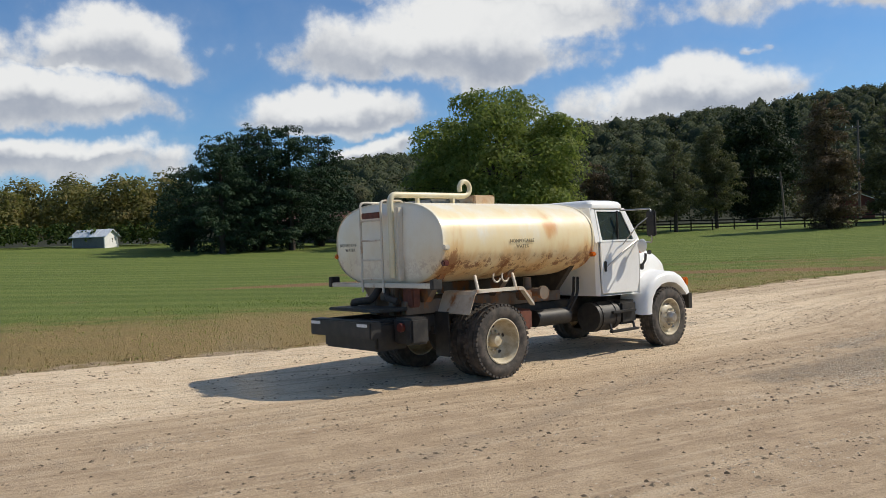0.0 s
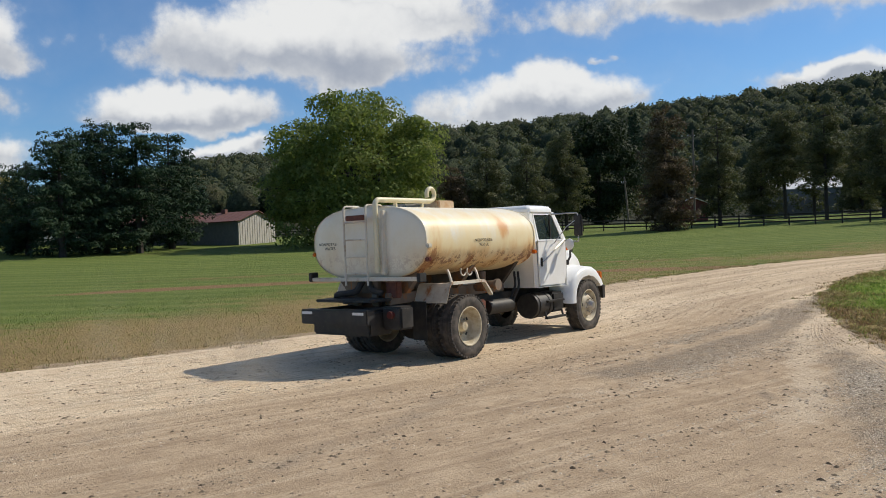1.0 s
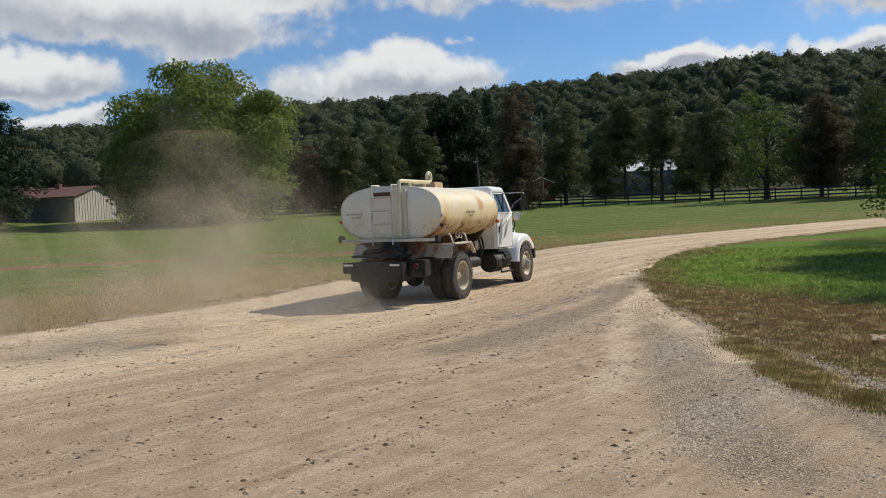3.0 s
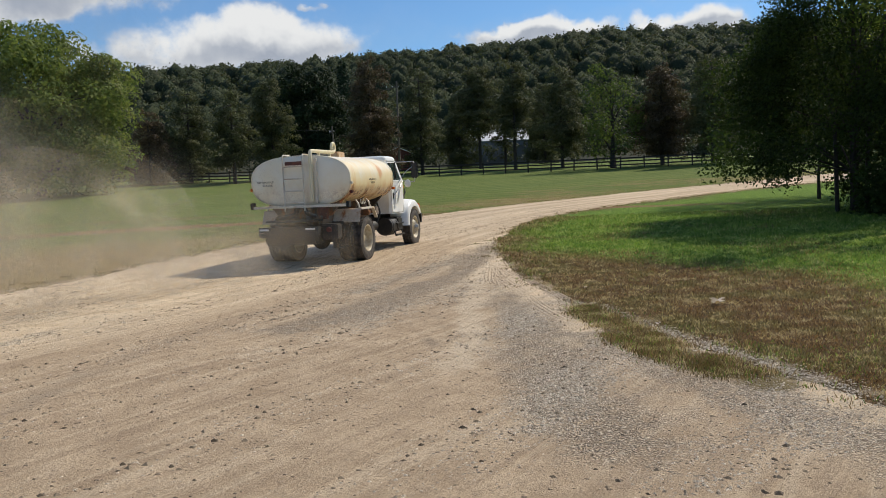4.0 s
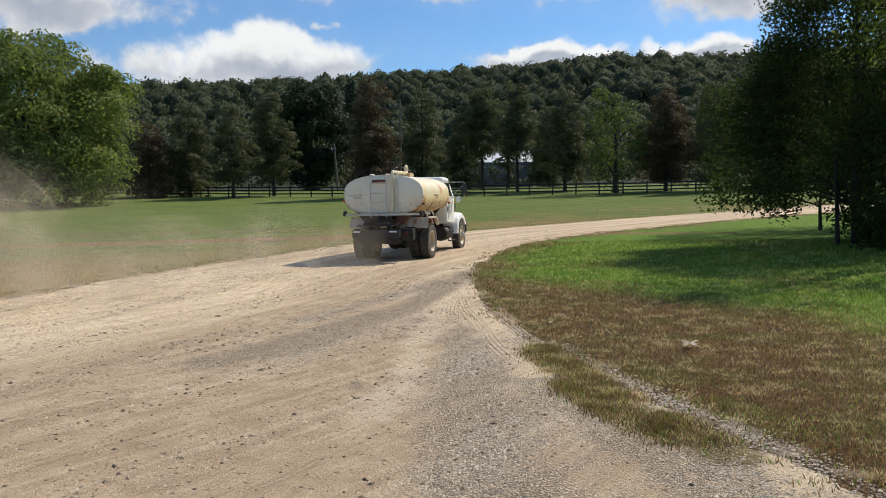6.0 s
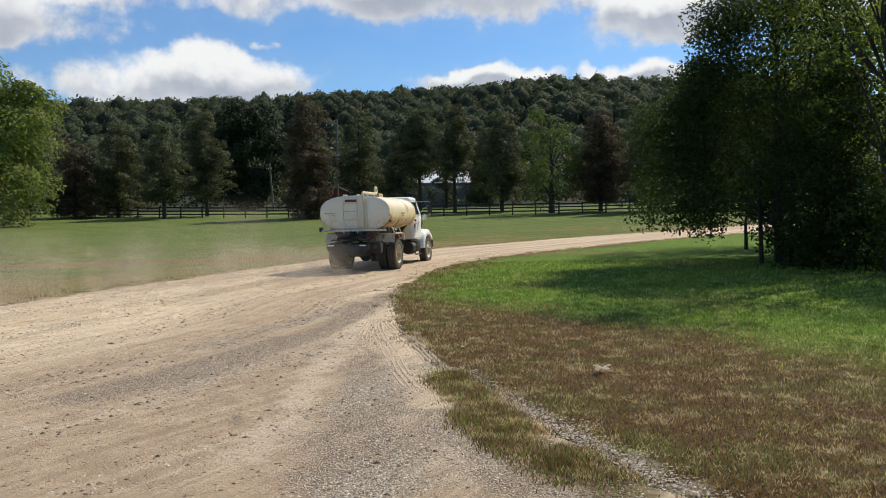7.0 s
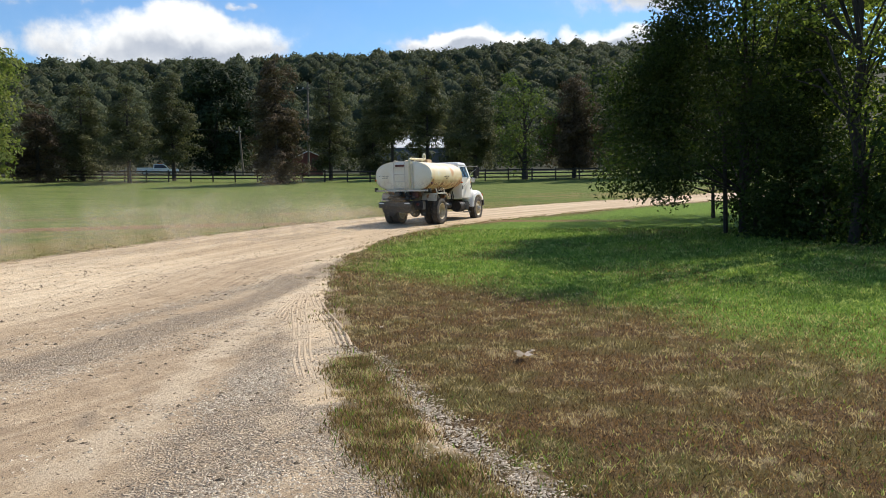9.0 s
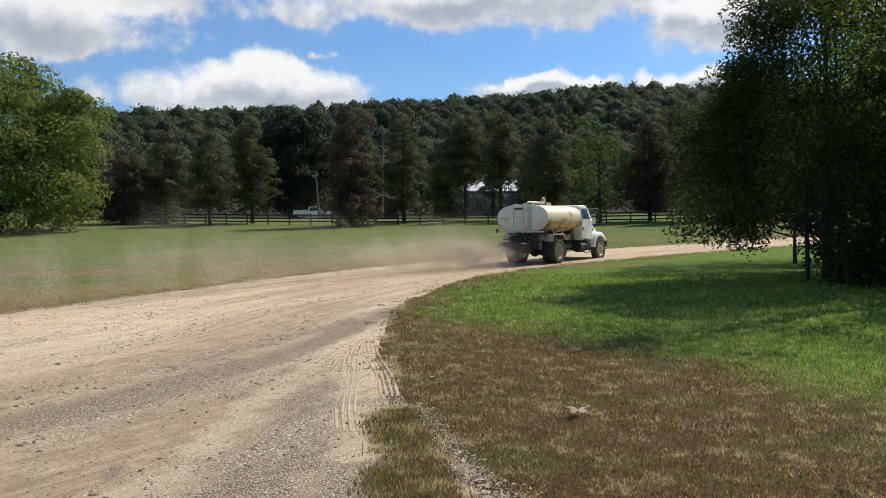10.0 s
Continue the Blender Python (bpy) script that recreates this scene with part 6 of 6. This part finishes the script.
def build_grass():
    rng = np.random.default_rng(22)

    green = blade_material("lawn blades", (0.026, 0.075, 0.008), (0.24, 0.37, 0.056), (0.135, 0.165, 0.04), (0.44, 0.50, 0.18), 0.40)
    dry = blade_material("dry lawn blades", (0.034, 0.020, 0.010), (0.33, 0.195, 0.092), (0.18, 0.155, 0.050), (0.62, 0.50, 0.29), 0.35)

    tuft = blade_material("straw tufts", (0.085, 0.056, 0.027), (0.42, 0.285, 0.145), (0.24, 0.175, 0.072), (0.64, 0.51, 0.32), 0.25)

    def field(n, power):
        r = 2.5 + 26 * rng.random(n) ** power
        a = np.radians(rng.uniform(10, 88, n))
        return 4.2 + r * np.sin(a), 1.8 + r * np.cos(a)

    x, y = field(400000, 1.3)
    ok = right_of(x, y, RIGHT_EDGE)
    x, y = x[ok], y[ok]
    dr = edge_distance(x, y, RIGHT_EDGE)
    wob = np.array([noise.noise((px * 0.35, py * 0.35, 0.0)) + 0.5 * noise.noise((px * 1.1, py * 1.1, 5.0)) for px, py in zip(x, y)])
    thin = np.array([noise.noise((px * 1.6, py * 1.6, 9.0)) for px, py in zip(x, y)])
    dryness = lawn_dryness(y, dr) + 0.85 * wob
    keep = (thin > -0.75) & (rng.random(len(x)) < np.clip(dr / 0.25, 0.25, 1))
    isdry = dryness + 0.30 * rng.normal(size=len(x)) > 0.42
    far = np.hypot(x - 4, y - 2)
    size = (0.008 + 0.017 * rng.random(len(x))) * (1 + 0.07 * far)
    for name, mask, mat, label in (("dry_grass", isdry, dry, "short dry brown grass beside the road"), ("green_grass", ~isdry, green, "short bright green lawn grass")):
        k = mask & keep
        blades(name, x[k], y[k], size[k] * (1.0 if mask is isdry else 1.1), mat, label, 1.3)
    # tufts on the gravel shoulder and along both edges
    tx, ty, th = [], [], []
    spots = []
    for _ in range(950):
        u, v = rng.random(), rng.random()
        lo, hi = ISLAND[0], ISLAND[1]
        px, py = [(np.interp(u, (0, 0.33, 0.66, 1), [q[c] for q in lo]) * (1 - v) + np.interp(u, (0, 0.33, 0.66, 1), [q[c] for q in hi]) * v) for c in (0, 1)]
        if noise.noise((px * 3.0, py * 3.0, 4.0)) > -0.18:
            spots.append((px, py))
    k = rng.integers(90, len(RIGHT_EDGE) - 120, 620)
    spots += [tuple(RIGHT_EDGE[i] + rng.normal(size=2) * 0.22) for i in k]
    k = rng.integers(60, len(LEFT_EDGE) - 60, 420)
    spots += [tuple(LEFT_EDGE[i] + rng.normal(size=2) * 0.35) for i in k]
    for sx_, sy_ in spots:
        m = rng.integers(18, 46)
        s = 0.05 + 0.06 * rng.random()
        tx.append(sx_ + rng.normal(size=m) * s)
        ty.append(sy_ + rng.normal(size=m) * s)
        th.append(0.018 + 0.042 * rng.random(m))
    tx, ty, th = map(np.concatenate, (tx, ty, th))
    k = rng.random(len(tx)) < 0.86
    blades("grass_tufts", tx[k], ty[k], th[k], tuft, "straw-coloured grass tufts along the road edge", 0.9)
    blades("grass_tufts", tx[~k], ty[~k], th[~k], green, "green grass tufts along the road edge", 0.9)


build_grass()


def fallen_leaf(x, y, s, rz, mat, label):
    bm = bmesh.new()
    pts = []
    for i in range(20):
        a = 2 * math.pi * i / 20
        r = s * (1.0 if i % 4 == 0 else 0.52 if i % 2 else 0.72)
        pts.append(bm.verts.new((r * math.cos(a), r * math.sin(a) * 0.8, 0.02 + 0.25 * s * math.cos(2 * a + 0.5))))
    mid = bm.verts.new((0, 0, 0.012))
    for i in range(20):
        bm.faces.new((mid, pts[i], pts[(i + 1) % 20]))
    bmesh.ops.solidify(bm, geom=bm.faces[:], thickness=0.002)
    ob = part("fallen_leaf", bm, mat)
    ob.matrix_basis = pose(x, y, gz(x, y) + 0.05, -10, 14, rz)
    return tagged(ob, label, "leaf", "fallen leaves on the grass")


PALE_LEAF = plain("bleached dead leaf", (0.85, 0.80, 0.73), (0.68, 0.58, 0.48), 30.0, 0.8)
def build_margin():
    """Rough dry grass on the far side of the road."""
    rng = np.random.default_rng(24)
    n = 46000
    k = rng.integers(40, len(LEFT_EDGE) - 60, n)
    d = np.gradient(LEFT_EDGE, axis=0)[k]
    d /= np.linalg.norm(d, axis=1, keepdims=True)
    off = 0.1 + 13 * rng.random(n) ** 1.5
    p = LEFT_EDGE[k] + np.stack([-d[:, 1], d[:, 0]], 1) * off[:, None] + rng.normal(size=(n, 2)) * 0.2
    wob = np.array([noise.noise((a * 0.3, b * 0.3, 2.0)) + 0.5 * noise.noise((a * 1.3, b * 1.3, 6.0)) for a, b in p])
    isdry = (1.15 - off / 8) * np.clip((18 - p[:, 0]) / 14, 0.5, 1) + 0.6 * wob + 0.2 * rng.normal(size=n) > 0.75
    h = 0.02 + 0.04 * rng.random(n)
    green = leaf_material("field grass", (0.085, 0.14, 0.022), (0.19, 0.25, 0.05), (0.22, 0.25, 0.075), 0.35)
    dry = leaf_material("dry field grass", (0.17, 0.115, 0.05), (0.36, 0.27, 0.12), (0.20, 0.19, 0.065), 0.3)
    for name, m, mat, label in (("dry_grass", isdry, dry, "rough dry grass along the road margin"), ("field_grass", ~isdry, green, "green field grass past the margin")):
        blades(name, p[m, 0], p[m, 1], h[m], mat, label, 0.6)


build_margin()

fallen_leaf(9.24, 8.0, 0.13, 20, PALE_LEAF, "bleached curled dead leaf lying on dry grass")
fallen_leaf(9.42, 8.06, 0.05, 70, PALE_LEAF, "small pale dead leaf lying on dry grass")
fallen_leaf(7.55, 7.35, 0.04, 130, PALE_LEAF, "small pale dead leaf lying on dry grass")
fallen_leaf(8.9, 10.3, 0.04, 40, PALE_LEAF, "small pale dead leaf lying on dry grass")


def build_tracks():
    """Ribbed tyre prints curving off the gravel towards the lawn edge."""
    rng = np.random.default_rng(23)
    sand = plain("pressed sand", (0.52, 0.405, 0.275), (0.40, 0.30, 0.20), 5.0, 0.95, strength=0.4, fine=50.0)
    sets = [[(9.9, 14.6), (8.9, 12.7), (8.1, 10.9), (7.5, 9.6), (7.1, 8.6)], [(10.0, 14.6), (9.2, 12.7), (8.6, 11.0), (8.1, 9.8)], [(9.7, 14.2), (8.75, 12.8), (8.0, 11.5)], [(10.2, 15.2), (10.9, 15.75)]]
    for pts in sets:
        line = smooth_line(pts, 0.12)
        d = np.gradient(line, axis=0)
        d /= np.linalg.norm(d, axis=1, keepdims=True)
        nrm = np.stack([-d[:, 1], d[:, 0]], 1)
        vs, fs = [], []
        for k in range(4):
            off = (k - 1.5) * 0.062
            run = [i for i in range(len(line))]
            for i in run[:-1]:
                if noise.noise((line[i][0] * 2, line[i][1] * 2, k * 0.3)) < -0.22:
                    continue
                b = len(vs)
                for j, w in ((i, -0.009), (i, 0.009), (i + 1, 0.009), (i + 1, -0.009)):
                    p = line[j] + nrm[j] * (off + w)
                    vs.append((p[0], p[1], gz(*p) + 0.0182))
                for j, w in ((i, -0.024), (i, 0.024), (i + 1, 0.024), (i + 1, -0.024)):
                    p = line[j] + nrm[j] * (off + w)
                    vs.append((p[0], p[1], gz(*p) + 0.005))
                fs += [(b, b + 1, b + 2, b + 3)] + [(b + q, b + 4 + q, b + 4 + (q + 1) % 4, b + (q + 1) % 4) for q in range(4)]
        ob = new("tyre_print", mesh_from("tyre_print", vs, fs, sand))
        tagged(ob, "ribbed tyre print pressed into the sand", "tyre print", kind="stuff")


build_tracks()


# ---- dust: drifting clouds, each of thin soft flakes ----
def dust_material():
    m, n = material("airborne dust")
    soft = n("Attribute", attribute_name="soft").outputs["Fac"]
    co = n("TexCoord").outputs["Object"]
    a = n.m("MULTIPLY", n.step(soft, 0.0, 1.0), n.step(n.noise(co, 1.1, 2.0, 0.5), 0.28, 0.72, 0.1, 1.0))
    col = (0.72, 0.635, 0.50, 1)
    body = n("MixShader", {0: 0.5, 1: n("BsdfDiffuse", {"Color": col}).outputs[0], 2: n("BsdfTranslucent", {"Color": col}).outputs[0]})
    n("OutputMaterial", {"Surface": n("MixShader", {0: n.m("MULTIPLY", a, 0.085), 1: n("BsdfTransparent").outputs[0], 2: body.outputs[0]}).outputs[0]})
    return m


DUST_FILM = dust_material()
scene.cycles.transparent_max_bounces = 128


def dust_cloud(seed, count, sx, sy, sz, size):
    rng = np.random.default_rng(seed)
    verts, faces, soft = [], [], []
    for i in range(count):
        c = rng.normal(size=3) * 0.55 * (sx, sy, sz)
        c[2] = abs(c[2]) + 0.3
        n = rng.normal(size=(1, 3)) * (1, 1, 0.9)
        n /= np.linalg.norm(n)
        u, v = frames_of(n, rng)
        r = size * (1.1 + 0.8 * rng.random())
        base = len(verts)
        verts.append(c + n[0] * r * 0.3)
        soft.append(1.0)
        wave = 1 + 0.18 * np.sin(np.arange(16) * 0.3927 * rng.integers(2, 4) + rng.random() * 6.28)
        for ring, f in ((0.3, 0.78), (0.65, 0.30), (1.0, 0.0)):
            for k in range(16):
                a = 6.2832 * k / 16
                q = r * ring * wave[k]
                verts.append(c + u[0] * q * math.cos(a) + v[0] * q * math.sin(a) * 0.9 + n[0] * r * 0.3 * (1 - ring ** 1.6))
                soft.append(f)
        for k in range(16):
            j = (k + 1) % 16
            faces.append((base, base + 1 + k, base + 1 + j))
            for b in (base, base + 16):
                faces.append((b + 1 + k, b + 17 + k, b + 17 + j, b + 1 + j))
    me = mesh_from("dust_cloud", verts, faces, DUST_FILM, True)
    me.attributes.new("soft", "FLOAT", "POINT").data.foreach_set("value", soft)
    return tagged(new("dust_cloud", me), "thin tan dust cloud hanging over the road", "dust", "dust raised by the truck", kind="stuff")


# moment at which each cloud is thrown up, flakes, half sizes, size of a flake
DUST = [(0.25, 16, 1.0, 0.8, 0.5, 0.6), (0.9, 30, 1.3, 1.0, 0.9, 0.8), (1.6, 52, 1.5, 1.1, 1.6, 0.9), (2.2, 60, 1.5, 1.1, 2.6, 1.0), (2.9, 52, 1.7, 1.2, 1.3, 0.9), (3.6, 44, 1.7, 1.2, 0.8, 0.8), (4.4, 30, 1.8, 1.3, 0.8, 0.8),
        (5.2, 26, 2.0, 1.4, 0.8, 0.9), (6.0, 26, 2.1, 1.4, 1.0, 0.9), (6.8, 26, 2.1, 1.4, 0.8, 0.9), (7.6, 30, 2.1, 1.4, 0.7, 0.9), (8.3, 48, 2.0, 1.3, 0.7, 0.8), (8.9, 95, 1.7, 1.2, 0.8, 0.8), (9.4, 120, 1.4, 1.1, 0.7, 0.75), (9.75, 120, 1.1, 1.0, 0.55, 0.65)]
CLOUDS_OF_DUST = [dust_cloud(50 + i, n, a, b, c, s) for i, (t, n, a, b, c, s) in enumerate(DUST)]
wake = dust_cloud(49, 9, 0.8, 0.9, 0.16, 0.45)


PICKUP_ROWS = [(0.0, -19.0), (2.0, -11.0), (4.0, -3.0), (6.0, 5.2), (7.5, 11.4), (8.0, 13.4), (9.0, 17.2), (9.5, 19.4), (10.0, 22.1)]


def motions():
    """All that moves: the truck and its turning wheels."""
    walk(truck, [(t, pose(x, y, gz(x, y) + 0.012, 0, 0, yaw)) for t, x, y, yaw in TRUCK_ROWS])
    rows = np.array(TRUCK_ROWS)
    way = np.r_[0, np.cumsum(np.hypot(np.diff(rows[:, 1]), np.diff(rows[:, 2])))]
    for w in WHEELS:
        at = w.matrix_basis.translation.copy()
        turn = []
        for i in range(41):
            t = i * 0.25
            roll = math.degrees(np.interp(t, rows[:, 0], way) / 0.5)
            turn.append((t, pose(at.x, at.y, at.z, 0, roll, 0)))
        walk(w, turn)
    def behind(t, back):
        x, y, yaw = (float(np.interp(t, rows[:, 0], rows[:, k])) for k in (1, 2, 3))
        return x - back * math.cos(radians(yaw)), y - back * math.sin(radians(yaw)), yaw
    for (t0, *_), cloud in zip(DUST, CLOUDS_OF_DUST):
        x, y, yaw = behind(t0, 2.8)
        deep = gz(x, y) - 6.0
        keys = [(0.0, pose(x, y, deep, 0, 0, yaw))] if t0 > 0.4 else []
        keys += [(max(0.0, t0 - 0.3), pose(x, y, deep, 0, 0, yaw)), (t0 + 0.3, pose(x - 0.15, y + 0.22, gz(x, y) + 0.02, 0, 0, yaw))]
        for t in np.arange(t0 + 0.8, 10.0, 0.8):
            a = t - t0
            keys.append((float(t), pose(x - 0.5 * a, y + 0.75 * a, gz(x, y) + 0.02 + 0.06 * a, 0, 0, yaw + 3 * a)))
        a = 10.0 - t0
        keys.append((10.0, pose(x - 0.5 * a, y + 0.75 * a, gz(x, y) + 0.02 + 0.06 * a, 0, 0, yaw + 3 * a)))
        walk(cloud, sorted({round(k[0], 2): k for k in keys}.values(), key=lambda k: k[0]))
    walk(wake, [(t, pose(*behind(t, 3.1)[:2], gz(*behind(t, 3.1)[:2]) + 0.01, 0, 0, behind(t, 3.1)[2])) for t in rows[:, 0]])
    walk(pickup, [(t, pose(*polar(az, 123), gz(*polar(az, 123)) + 0.02, 0, 0, -az)) for t, az in PICKUP_ROWS])


motions()
